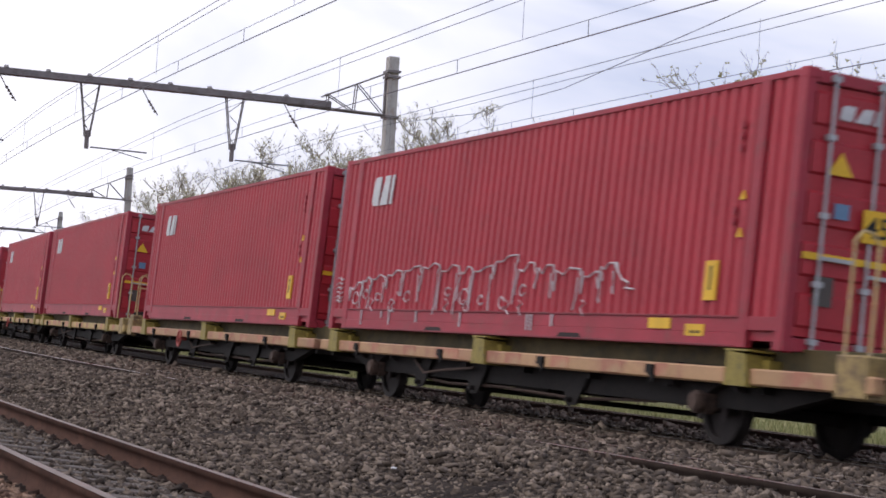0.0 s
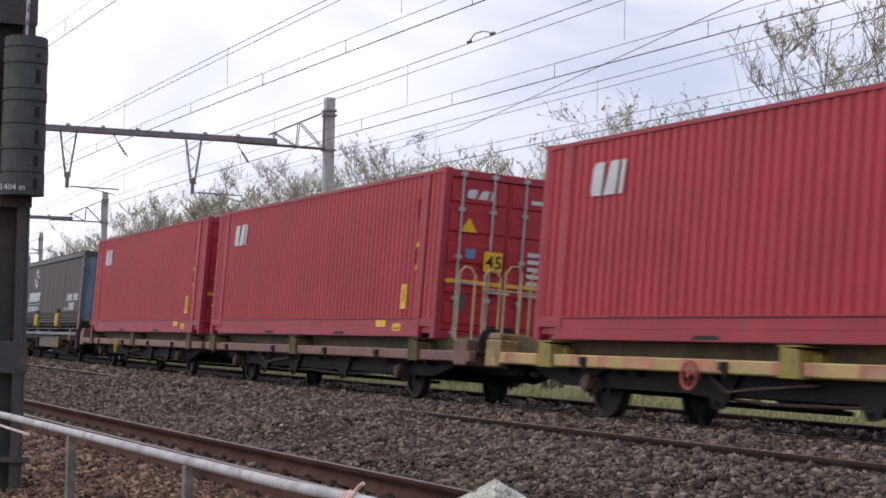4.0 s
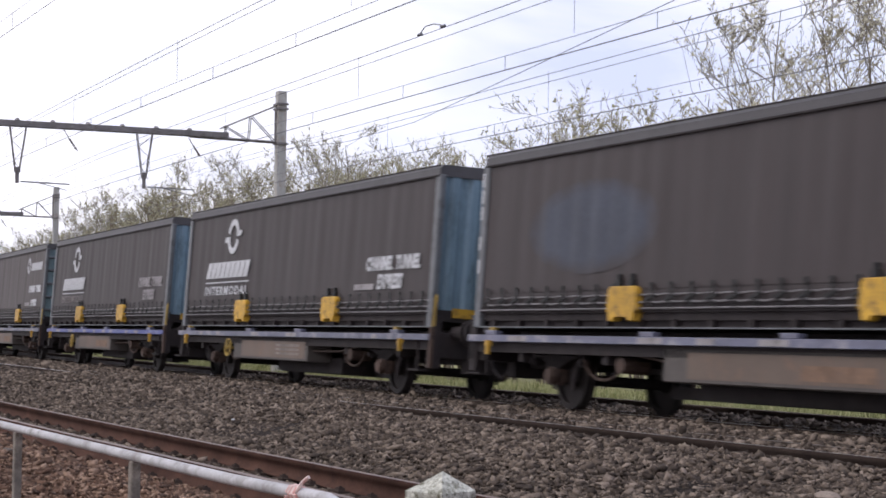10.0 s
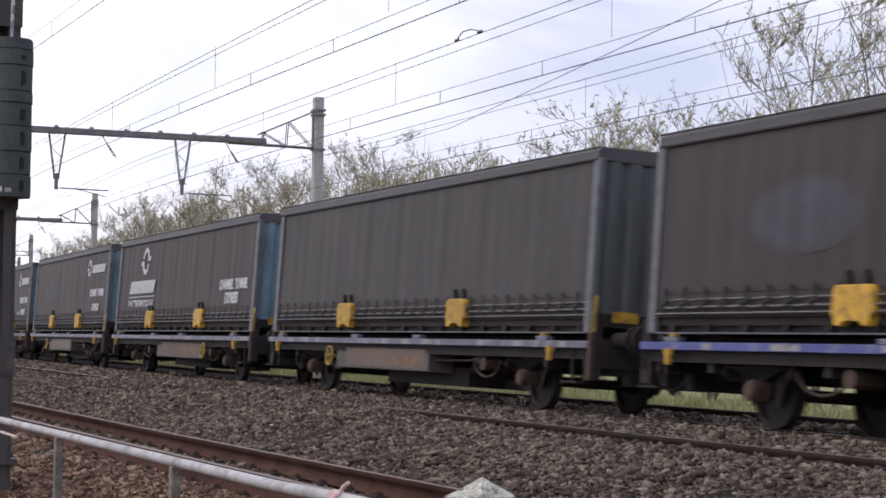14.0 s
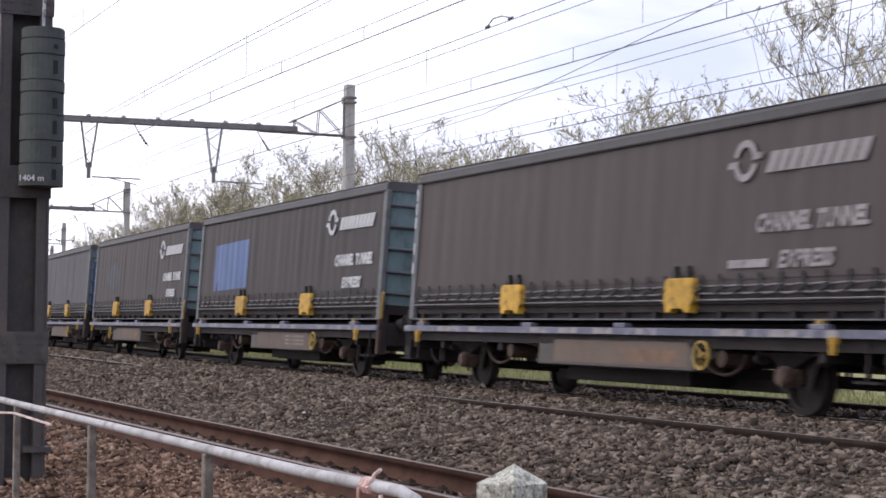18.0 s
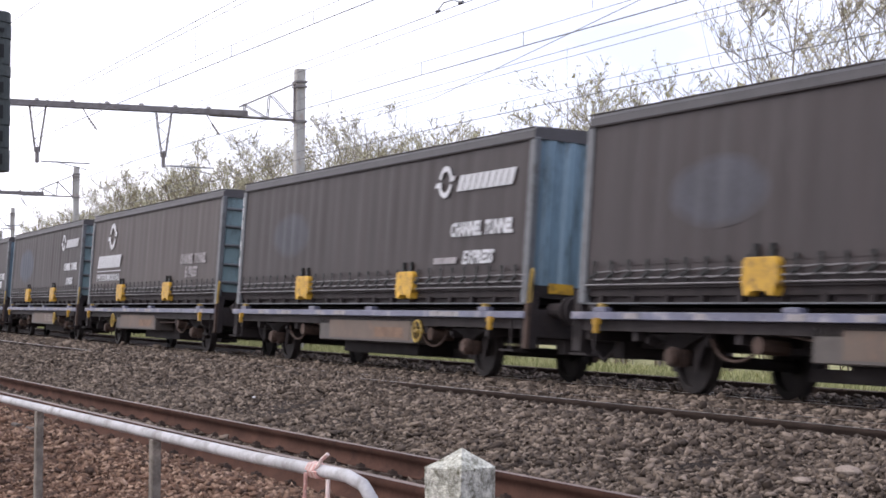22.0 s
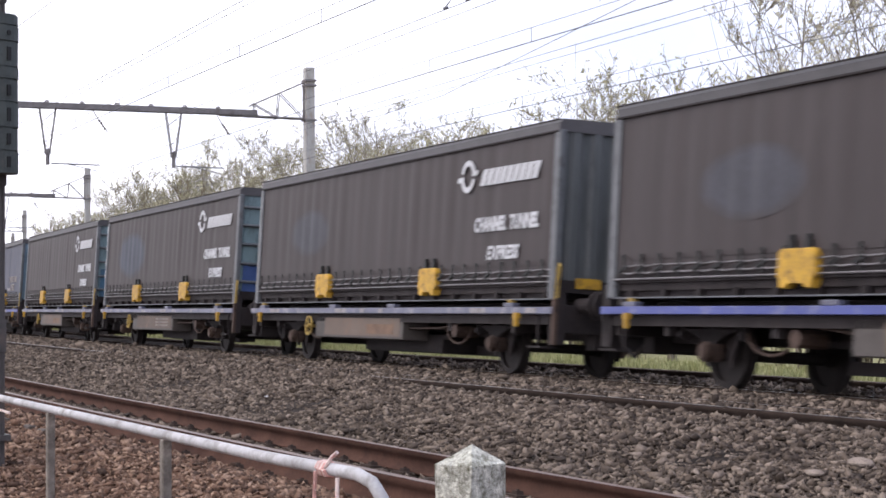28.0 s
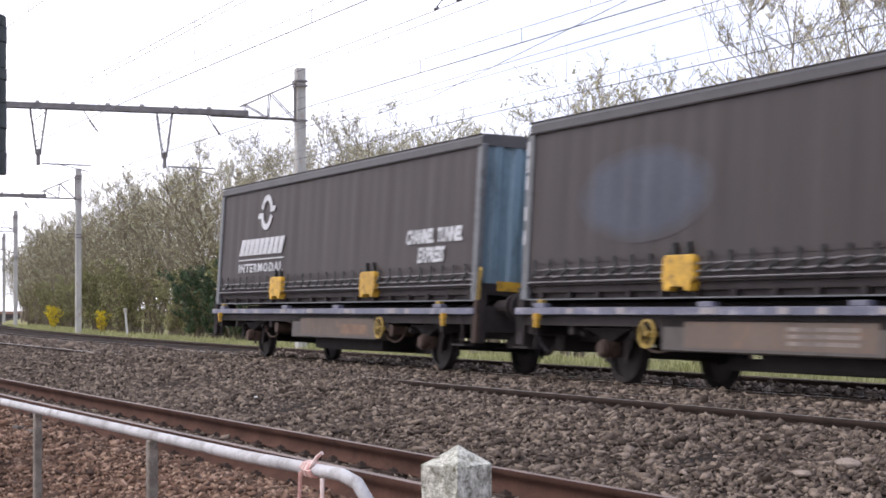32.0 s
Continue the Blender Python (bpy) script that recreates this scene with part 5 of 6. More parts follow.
        mark("caption_bar", kept(("caption", n == 12), lambda: mesh_of(bm, M["white_faded"])), 3.50, 1.73, "pale bar beside the writing")
    if n in OVAL or n in FAINT or n == 13:
        def patch(kind, x0, z0):
            # a painted area that follows the folds of the cloth
            rx, rz = {"square": (1.50, 0.57), "oval": (1.70, 0.64), "small": (1.12, 0.46)}[kind]
            y_at = lambda x: -(1.245 + cloth_bulge(x0 + x, pleated) + 0.003)
            if kind == "square":
                xs, zs = np.linspace(-rx, rx, 81), np.linspace(-rz, rz, 9)
                v = [(x, y_at(x), z0 + z + 0.02 * x) for x in xs for z in zs]
                f = [(i * 9 + j, (i + 1) * 9 + j, (i + 1) * 9 + j + 1, i * 9 + j + 1) for i in range(80) for j in range(8)]
            else:
                v, f = [], []
                for i in range(25):
                    for j in range(64):
                        g, a = max(i / 24, 0.002), 2 * math.pi * j / 64
                        x = rx * g * math.cos(a)
                        v.append((x, y_at(x), z0 + rz * g * math.sin(a)))
                        if i < 24:
                            k = (j + 1) % 64
                            f.append((i * 64 + j, (i + 1) * 64 + j, (i + 1) * 64 + k, i * 64 + k))
            me = raw_mesh(v, f, M[{"square": "patch_blue", "oval": "patch", "small": "patch_small"}[kind]])
            me.transform(Matrix.Translation((0, 0, -z0)))
            me.polygons.foreach_set("use_smooth", [True] * len(me.polygons))
            return me
        kind = "square" if n == 13 else "oval" if n in OVAL else "small"
        x0, z0 = (-3.65, 2.46) if n != 13 else (-3.88, 2.38)
        part("patch", kept(("patch", kind, pleated), lambda: patch(kind, x0, z0)), None, b, "bright blue painted patch" if n == 13 else "faded blue-grey patch", at=Matrix.Translation((x0, 0, z0)))
    return b


# -- red containers and their wagons --
CH = 6.858


def corrugated(length, depth, pitch, z0, z1):
    """Upright trapezoid ribs along x, facing -y."""
    bm = bmesh.new()
    xs, x = [], -length / 2
    while x < length / 2 - pitch * 0.5:
        xs += [(x, 0.0), (x + pitch * 0.40, 0.0), (x + pitch * 0.56, depth), (x + pitch * 0.84, depth)]
        x += pitch
    xs.append((length / 2, 0.0))
    a = [bm.verts.new((xx, yy, z0)) for xx, yy in xs]
    c = [bm.verts.new((xx, yy, z1)) for xx, yy in xs]
    for i in range(len(xs) - 1):
        bm.faces.new((a[i], a[i + 1], c[i + 1], c[i]))
    return mesh_of(bm, M["red"])


def container(q, graffiti=False):
    c = tagged(new("shipping_container"), "tall red corrugated shipping container" + (" with white graffiti" if graffiti else ""), "container", "red containers on the train")
    MOVERS.append((c, q))
    Z0, Z1, HY = 1.02, 3.916, 1.219

    def shape(key, make, name, mat=None, label="", at=None, parent=None):
        return part(name, kept(("box", key), make), None, parent or c, label, at=at)

    shape("side", lambda: corrugated(13.44, 0.038, 0.213, Z0 + 0.34, Z1 - 0.06), "side_wall", at=Matrix.Translation((0, -HY + 0.012, 0)), label="ribbed red side wall")
    part("side_wall", kept(("box", "side"), None), None, c, "ribbed red side wall", at=Matrix.Translation((0, HY - 0.012, 0)) @ Matrix.Rotation(math.pi, 4, "Z"))

    def post(x, y):
        bm = bmesh.new()
        box(bm, x - 0.08, x + 0.08, y - 0.06, y + 0.06, Z0 + 0.1, Z1 - 0.1)
        return mesh_of(bm, M["red_rail"], 0.008)
    for sx in (-1, 1):
        for sy in (-1, 1):
            shape(("post", sx, sy), lambda sx=sx, sy=sy: post(sx * (CH - 0.08), sy * (HY - 0.06)), "corner_post")

            def inner(sx=sx, sy=sy):
                bm = bmesh.new()
                box(bm, sx * 6.10 - 0.09, sx * 6.10 + 0.09, sy * (HY - 0.04) - 0.045, sy * (HY - 0.04) + 0.045, Z0 + 0.02, Z1 - 0.05)
                return mesh_of(bm, M["red_rail"], 0.006)
            shape(("inner", sx, sy), inner, "load_post")

            def casting(sx=sx, sy=sy, z=Z0):
                bm = bmesh.new()
                x, y = sx * (CH - 0.085), sy * (HY - 0.08)
                box(bm, x - 0.09, x + 0.09, y - 0.082, y + 0.082, z, z + 0.12)
                return mesh_of(bm, M["red_rail"], 0.012)
            shape(("cast", sx, sy, 0), casting, "corner_casting")
            shape(("cast", sx, sy, 1), lambda f=casting: f(z=Z1 - 0.115), "corner_casting")

    def bottom_rail(sy):
        bm = bmesh.new()
        y = sy * (HY - 0.035)
        box(bm, -6.1, 6.1, y - 0.035, y + 0.035, Z0 + 0.02, Z0 + 0.17)
        box(bm, -6.0, 6.0, y - 0.028, y + 0.028, Z0 + 0.17, Z0 + 0.345)
        for sx in (-1, 1):
            box(bm, min(sx * 6.1, sx * 6.8), max(sx * 6.1, sx * 6.8), y - 0.03, y + 0.03, Z0 + 0.20, Z0 + 0.345)
        return mesh_of(bm, M["red_rail"], 0.006)
    for sy in (-1, 1):
        shape(("brail", sy), lambda sy=sy: bottom_rail(sy), "bottom_rail", label="dull red bottom rail")

    # lip in a darker red: the ledge's shadow line is in its colour
    def lip():
        bm = bmesh.new()
        for sy in (-1, 1):
            y0, y1 = sorted((sy * (HY - 0.03), sy * (HY + 0.010)))
            box(bm, -6.0, 6.0, y0, y1, Z0 + 0.325, Z0 + 0.350)
            box(bm, -6.0, 6.0, y0, y1, Z0 + 0.02, Z0 + 0.045)
        return mesh_of(bm, M["red_edge"], 0.004)
    shape("lip", lip, "bottom_lip", label="lip of the bottom rail, darkened as a shadow line")

    def pocket():
        bm = bmesh.new()
        prism(bm, [(-0.36, Z0 + 0.02), (0.36, Z0 + 0.02), (0.26, Z0 + 0.10), (-0.26, Z0 + 0.10)], -HY - 0.004, -HY + 0.06)
        return mesh_of(bm, M["grime"])
    for x in (-2.2, 2.2):
        shape("pocket", pocket, "fork_pocket", at=Matrix.Translation((x, 0, 0)))

    def top_rail():
        bm = bmesh.new()
        for y in (-HY, HY - 0.06):
            box(bm, -6.8, 6.8, y, y + 0.06, Z1 - 0.075, Z1 - 0.015)
        return mesh_of(bm, M["red_rail"])
    shape("trail", top_rail, "top_rail")

    def roof():
        bm = bmesh.new()
        xs, x = [], -6.75
        while x < 6.7:
            xs += [(x, 0), (x + 0.07, 0), (x + 0.10, 0.02), (x + 0.17, 0.02)]
            x += 0.209
        a = [bm.verts.new((xx, -HY + 0.05, Z1 - 0.03 + zz)) for xx, zz in xs]
        b = [bm.verts.new((xx, HY - 0.05, Z1 - 0.03 + zz)) for xx, zz in xs]
        for i in range(len(xs) - 1):
            bm.faces.new((a[i], a[i + 1], b[i + 1], b[i]))
        box(bm, -6.75, 6.75, -HY + 0.05, HY - 0.05, Z0 + 0.1, Z0 + 0.25)
        return mesh_of(bm, M["red_rail"])
    shape("roof", roof, "roof")

    def back():
        bm = bmesh.new()
        box(bm, -CH + 0.03, -CH + 0.08, -HY + 0.1, HY - 0.1, Z0 + 0.1, Z1 - 0.08)
        return mesh_of(bm, M["red_rail"])
    shape("back", back, "front_wall")

    def header():
        bm = bmesh.new()
        box(bm, CH - 0.12, CH - 0.01, -HY + 0.1, HY - 0.1, 0, 0.13)
        return mesh_of(bm, M["red_rail"], 0.006)
    shape("header", header, "door_header", at=Matrix.Translation((0, 0, Z1 - 0.14)))
    shape("header", header, "door_sill", at=Matrix.Translation((0, 0, Z0 + 0.02)))
    for sy in (-1, 1):
        def leaf(sy=sy):
            bm = bmesh.new()
            y0, y1 = sorted((sy * 0.008, sy * (HY - 0.10)))
            box(bm, CH - 0.075, CH - 0.045, y0, y1, Z0 + 0.17, Z1 - 0.15)
            return mesh_of(bm, M["red_dark"], 0.006)
        door = shape(("door", sy), leaf, "door", label="red container door with pressed panels")

        def panel(sy=sy):
            bm = bmesh.new()
            y0, y1 = sorted((sy * 0.06, sy * (HY - 0.15)))
            prism(bm, [(CH - 0.047, 0), (CH - 0.018, 0.03), (CH - 0.018, 0.33), (CH - 0.047, 0.36)], y0, y1)
            return mesh_of(bm, M["red_dark"])
        for z in (1.28, 1.80, 2.32, 2.84, 3.34):
            shape(("panel", sy), panel, "door_panel", at=Matrix.Translation((0, 0, z)), parent=door)
        for y in (0.30, 0.88):
            def lock(y=y, sy=sy):
                bm = bmesh.new()
                bar(bm, (CH + 0.02, sy * y, Z0 + 0.05), (CH + 0.02, sy * y, Z1 - 0.03), 0.019, 8)
                for z in (1.12, 1.7, 2.4, 3.2, 3.80):
                    box(bm, CH - 0.03, CH + 0.045, sy * y - 0.05, sy * y + 0.05, z, z + 0.06)
                box(bm, CH + 0.02, CH + 0.045, min(sy * y, sy * y + 0.4), max(sy * y, sy * y + 0.4) - 0.0, 1.86 if y < 0.5 else 1.98, 1.90 if y < 0.5 else 2.02)
                return mesh_of(bm, M["steel"])
            shape(("lock", sy, y), lock, "locking_bar", label="galvanised locking bar", parent=door)

    def stick(x0, x1, z0, z1):
        bm = bmesh.new()
        box(bm, x0, x1, -HY - 0.008, -HY + 0.02, z0, z1)
        return bm
    shape("st1", lambda: mesh_of(stick(5.28, 5.52, 1.53, 1.96), M["orange"]), "yellow_label", label="yellow upright label")
    shape("st2", lambda: mesh_of(stick(4.16, 4.64, 1.21, 1.33), M["orange"]), "yellow_label", label="small yellow label")
    shape("st3", lambda: mesh_of(stick(4.98, 5.36, 1.14, 1.27), M["orange"]), "yellow_label", label="small yellow label")

    def label_bars():
        bm = bmesh.new()
        box(bm, 5.38, 5.42, -HY - 0.012, -HY, 1.64, 1.90)
        for x in (5.10, 5.22):
            box(bm, x, x + 0.08, -HY - 0.012, -HY, 1.17, 1.20)
        return mesh_of(bm, M["black"])
    shape("lbars", label_bars, "label_bars")

    for z in (3.38, 3.26, 3.13, 2.46, 2.34):
        shape("sbars", lambda: mesh_of(stick(5.70, 5.76, 0.0, 0.07), M["red_rail"]), "side_marking", label="faded mark", at=Matrix.Translation((0, 0, z)))

    def side_triangle():
        bm = bmesh.new()
        prism(bm, [(5.82, 0), (5.93, 0), (5.875, 0.10)], -HY - 0.006, -HY + 0.02)
        return mesh_of(bm, M["orange"])
    for z in (2.60, 2.20):
        shape("stri", side_triangle, "warning_triangle", label="small yellow triangle", at=Matrix.Translation((0, 0, z)))

    def name_block(wide):
        """Plain white blocks in place of the name, the first with rounded corners."""
        bm = bmesh.new()
        cut = 0.07 if wide == 0.30 else 0.0
        prism(bm, [(cut, 0), (wide, 0), (wide + 0.06, 0.47), (0.06 + cut, 0.47), (0.05, 0.47 - cut), (0.01, cut)] if cut else [(0, 0), (wide, 0), (wide + 0.06, 0.47), (0.06 + 0.35 * wide * (wide > 0.2), 0.47)], -0.006, 0.0)
        return mesh_of(bm, M["white"])
    small = Matrix.Translation((CH + 0.0, -0.80, 3.43)) @ Matrix.Rotation(radians(90), 4, "Z") @ Matrix.Diagonal((0.55, 1, 0.33, 1))
    for x, wide in ((0.0, 0.30), (0.36, 0.34), (0.78, 0.11)):
        shape(("name", wide), lambda wide=wide: name_block(wide), "name_block", at=Matrix.Translation((x - 5.40, -HY - 0.004, 3.06)))
        shape(("name", wide), None, "name_block", at=small @ Matrix.Translation((x, 0, 0)))

    def tri():
        bm = bmesh.new()
        prism(bm, [(-0.16, 0), (0.16, 0), (0, 0.24)], -0.006, 0.0)
        return mesh_of(bm, M["orange"])
    q90 = Matrix.Rotation(radians(90), 4, "Z")
    shape("dtri", tri, "warning_triangle", at=Matrix.Translation((CH, -0.72, 2.86)) @ q90)

    def sq(w, h, mat):
        bm = bmesh.new()
        box(bm, 0, w, -0.008, 0, 0, h)
        return mesh_of(bm, mat)
    shape("dblue", lambda: sq(0.18, 0.16, M["decal"]), "blue_decal", at=Matrix.Translation((CH, -0.75, 2.42)) @ q90)
    plate = shape("d45", lambda: sq(0.34, 0.34, M["orange"]), "length_plate", label="yellow plate reading 45", at=Matrix.Translation((CH + 0.045, -0.42, 2.22)) @ q90)
    part("writing", lettering("45", 0.22, M["black"]), None, plate, at=Matrix.Translation((0.03, -0.010, 0.06)))
    shape("dband", lambda: sq(1.05, 0.07, M["orange"]), "yellow_band", at=Matrix.Translation((CH + 0.0, -1.08, 1.98)) @ q90)
    shape("dband", lambda: sq(1.05, 0.07, M["orange"]), "yellow_band", at=Matrix.Translation((CH + 0.0, 0.05, 1.98)) @ q90)
    shape("dgrey", lambda: sq(0.24, 0.30, M["crate"]), "grey_plate", at=Matrix.Translation((CH, -0.92, 1.52)) @ q90)

    for z in (3.45, 2.55, 2.43, 2.30, 2.18, 2.06):
        shape("dwhite", lambda: sq(0.42, 0.07, M["white"]), "door_marking", at=Matrix.Translation((CH, 0.42, z)) @ q90)
    if graffiti:
        rnd = random.Random(11)
        y = -HY - 0.010

        def stroke(pts, r=0.011):
            bm = bmesh.new()
            tube(bm, [(a, y, z) for a, z in pts], r, 4)
            part("graffiti_stroke", bm, M["white"], c, "sprayed white line")

        def wobble(pts, amount=0.025):
            return [(a + rnd.uniform(-amount, amount), z + rnd.uniform(-amount, amount)) for a, z in pts]
        x = -6.0
        while x < 3.0:
            wide = rnd.uniform(0.42, 0.85)
            top = 1.86 + 0.20 * math.sin((x + 6) * 0.36 - 0.4) + rnd.uniform(-0.10, 0.10)
            low = 1.24 + rnd.uniform(0.0, 0.22)
            left, right = x + rnd.uniform(0.0, 0.08), x + wide
            stroke(wobble([(left, low + rnd.uniform(0.1, 0.5)), (left + 0.03, top - 0.30), (left + 0.08, top - 0.06), (left + wide * 0.35, top - 0.10), (left + wide * 0.6, top), (right, top - 0.02), (right + 0.04, top - 0.12)]), 0.012)
            if rnd.random() < 0.8:
                stroke(wobble([(right - 0.05, top - 0.12), (right - 0.03, top - 0.40), (right - rnd.uniform(0.0, 0.12), low + rnd.uniform(0, 0.25))]))
            if rnd.random() < 0.7:
                cx, cz, r0 = x + wide * rnd.uniform(0.35, 0.65), rnd.uniform(1.42, 1.66), rnd.uniform(0.05, 0.12)
                stroke(wobble([(cx + r0 * 1.4 * math.cos(a), cz + r0 * math.sin(a)) for a in np.linspace(0.4, 5.6, 8)], 0.012), 0.010)
            if rnd.random() < 0.6:
                cx = x + wide * rnd.uniform(0.2, 0.8)
                stroke(wobble([(cx, 1.52), (cx + 0.10, 1.47), (cx - 0.03, 1.41), (cx + 0.08, 1.33)], 0.02), 0.010)
            if rnd.random() < 0.5:
                cx = x + wide * rnd.random()
                stroke([(cx, 1.34), (cx + 0.01, 1.34 - rnd.uniform(0.10, 0.24))], 0.014)
            x = right + rnd.uniform(-0.12, 0.05)
        for k in range(6):                       # small scrawls at both ends
            z = 1.48 + 0.075 * k
            stroke(wobble([(-6.62, z), (-6.50, z + 0.04), (-6.40, z - 0.02), (-6.30, z + 0.03)], 0.02), 0.011)
        stroke(wobble([(3.2, 1.95), (3.42, 1.78), (3.6, 1.74), (3.5, 1.66), (3.75, 1.68)]), 0.012)
    return c


def pair_wagon(q, left):
    """One half of a twin container wagon; left: its outer end is the rear one."""
    w = tagged(new("container_wagon"), "two-axle container wagon with patched tan sills", "wagon", "container wagons of the train")
    MOVERS.append((w, q))
    m = 1 if left else -1
    turn = Matrix.Identity(4) if left else Matrix.Rotation(math.pi, 4, "Z")
    x0, x1 = (-8.45, 7.38) if left else (-7.38, 8.45)

    tone = "sill_brown" if q < 160 else "sill_yellow" if q < 190 else "sill_tan"

    def sill(y):
        bm = bmesh.new()
        box(bm, x0 + 0.3, x1, y, y + 0.14, 0.655, 0.83)
        return mesh_of(bm, M[tone], 0.02)
    for y in (-1.25, 1.11):
        part("side_sill", kept(("tsill", left, y, tone), lambda y=y: sill(y)), None, w, "side sill with faded, patched paint")

    def patch(wide):
        bm = bmesh.new()
        box(bm, 0, wide, -0.005, 0, 0.68, 0.82)
        return mesh_of(bm, kept("pinkmat", lambda: surface("faded_red_patch", (0.40, 0.17, 0.11), 0.65, 0, 0.35, 0.8, 15, 0.1, (0.46, 0.36, 0.20), 0.55, 0.5)))
    rnd = random.Random(int(q))
    x = x0 + 0.8
    while x < x1 - 1.2 and tone != "sill_brown":
        wide = rnd.choice((0.3, 0.5, 0.8))
        part("sill_patch", kept(("patch", wide), lambda: patch(wide)), None, w, "faded red paint patch", at=Matrix.Translation((x, -1.252, 0)))
        x += wide + rnd.uniform(0.3, 1.2)

    def body():
        bm = bmesh.new()
        for y in (-0.4, 0.25):
            box(bm, x0, x1, y, y + 0.15, 0.50, 0.84)
        box(bm, x0 + 0.3, x1, -1.1, 1.1, 0.78, 0.82)
        for x in np.linspace(x0 + 0.6, x1 - 0.2, 9):
            box(bm, x - 0.08, x + 0.08, -1.12, 1.12, 0.58, 0.80)
        box(bm, -1.2, 1.4, -0.6, 0.6, 0.38, 0.56)
        for y in (-0.98, 0.86):
            prism(bm, [(x0 + 1.0, 0.66), (x0 + 2.2, 0.40), (x1 - 2.0, 0.40), (x1 - 0.8, 0.66)], y, y + 0.12)
        return mesh_of(bm, M["shade_black"])
    part("underframe", kept(("tbody", left), body), None, w, "black oily underframe with shade built in")

    def hanger():
        bm = bmesh.new()
        prism(bm, [(-0.42, 0.66), (0.42, 0.66), (0.12, 0.24), (-0.10, 0.22)], -1.04, -1.01)
        bar(bm, (0, -1.12, 0.30), (0, 1.0, 0.30), 0.035, 8)
        return mesh_of(bm, M["shade_black"])

    def cylinder():
        bm = bmesh.new()
        bar(bm, (-0.55, -0.72, 0.44), (0.45, -0.72, 0.44), 0.15, 14)
        bar(bm, (0.45, -0.72, 0.44), (0.58, -0.72, 0.44), 0.10, 12)
        return mesh_of(bm, M["shade_black"])

    def long_rod():
        bm = bmesh.new()
        tube(bm, [(-3.3, -0.9, 0.40), (-1.6, -0.95, 0.33), (0.2, -0.95, 0.36), (2.4, -0.95, 0.32), (4.8, -0.9, 0.42)], 0.022, 6)
        return mesh_of(bm, M["axle"])

    def short_rod():
        bm = bmesh.new()
        tube(bm, [(-2.6, -1.12, 0.62), (-2.2, -1.12, 0.44), (-1.6, -1.12, 0.50), (-0.4, -1.12, 0.58)], 0.02, 5)
        return mesh_of(bm, M["axle"])

    def hook():
        bm = bmesh.new()
        box(bm, -0.07, 0.07, -0.05, 0.0, 0.70, 0.80)
        prism(bm, [(-0.09, 0.74), (0.03, 0.66), (0.07, 0.60), (0.11, 0.64), (0.05, 0.76)], -0.045, -0.015)
        return mesh_of(bm, M["shade_black"])
    for x in (-2.1, 0.9, 2.9):
        part("brake_hanger", kept("hanger", hanger), None, w, at=Matrix.Translation((x * m, 0, 0)))
    part("brake_cylinder", kept("cylinder", cylinder), None, w, at=Matrix.Translation((-0.6 * m, 0, 0)))
    part("brake_rod", kept("long_rod", long_rod), None, w, "rusty brake rod", at=Matrix.Translation((0.4 * m, 0, 0)))
    part("brake_rod", kept("short_rod", short_rod), None, w, "rusty brake rod", at=Matrix.Translation((0.4 * m, 0, 0)))
    for x in (-5.2, -1.7, 1.6, 4.4):
        part("rope_hook", kept("hook", hook), None, w, at=Matrix.Translation((x, -1.25, 0)))

    def deck():
        bm = bmesh.new()
        box(bm, x0 + 0.4, x1, -0.95, 0.95, 0.82, 1.07)
        return mesh_of(bm, M["olive_dark"], 0.01)
    part("deck_beam", kept(("deck", left), deck), None, w, "dark olive deck beam")

    def saddle():
        bm = bmesh.new()
        box(bm, -0.30, 0.30, -1.1, 1.1, 0.83, 0.93)
        for sy in (-1, 1):
            y0, y1 = sorted((sy * 1.30, sy * 0.98))
            prism(bm, [(-0.22, 0.64), (0.22, 0.64), (0.16, 0.97), (-0.20, 1.0)], y0, y1)
            box(bm, -0.26, 0.20, y0, y1, 1.0, 1.02)
        return mesh_of(bm, M["olive" if q > 160 else "olive_dark"])
    for x in (-6.3, -0.3, 6.2):
        part("container_saddle", kept(("saddle", q > 160), saddle), None, w, "olive-yellow container saddle", at=Matrix.Translation((x, 0, 0)))

    def end_house():
        bm = bmesh.new()
        xe = -8.1
        box(bm, xe - 0.25, xe + 0.25, -1.26, 1.26, 0.60, 1.02)
        box(bm, xe - 0.20, xe + 0.20, -1.24, -0.7, 1.02, 1.12)
        return mesh_of(bm, M["olive_worn" if q > 160 else "sill_brown"], 0.02)

    def end_rails():
        bm = bmesh.new()
        xe = -8.15
        for y in (-1.1, -0.65, 0.65, 1.1):
            tube(bm, [(xe, y, 1.0), (xe, y, 2.05), (xe, y + 0.08, 2.16), (xe, y + 0.2, 2.18), (xe, y + 0.28, 2.08), (xe, y + 0.28, 1.0)], 0.017, 6)
        bar(bm, (xe, -0.8, 1.85), (xe, 0.9, 1.85), 0.016, 6)
        return mesh_of(bm, M["hand"])
    part("end_platform", kept(("end_house", q > 160), end_house), None, w, "olive end platform", at=turn)
    if q > 150:
        part("handrail", kept("end_rails", end_rails), None, w, "bent tan-painted handrails", at=turn)
    for y in (-0.875, 0.875):
        part("buffer", kept("buffer", buffer_mesh), None, w, at=turn @ Matrix.Translation((-8.40, y, 1.02)) @ Matrix.Rotation(math.pi, 4, "Z"))
    if left:
        part("brake_wheel", kept(("red_hw", q > 160), lambda: hand_wheel_mesh(M["red_wheel"] if q > 160 else M["yellow"])), None, w, "brake hand wheel", at=Matrix.Translation((-2.38, -1.30, 0.62)))
    running_gear(w, (-5.25, 4.70) if left else (-4.70, 5.25))
    return w


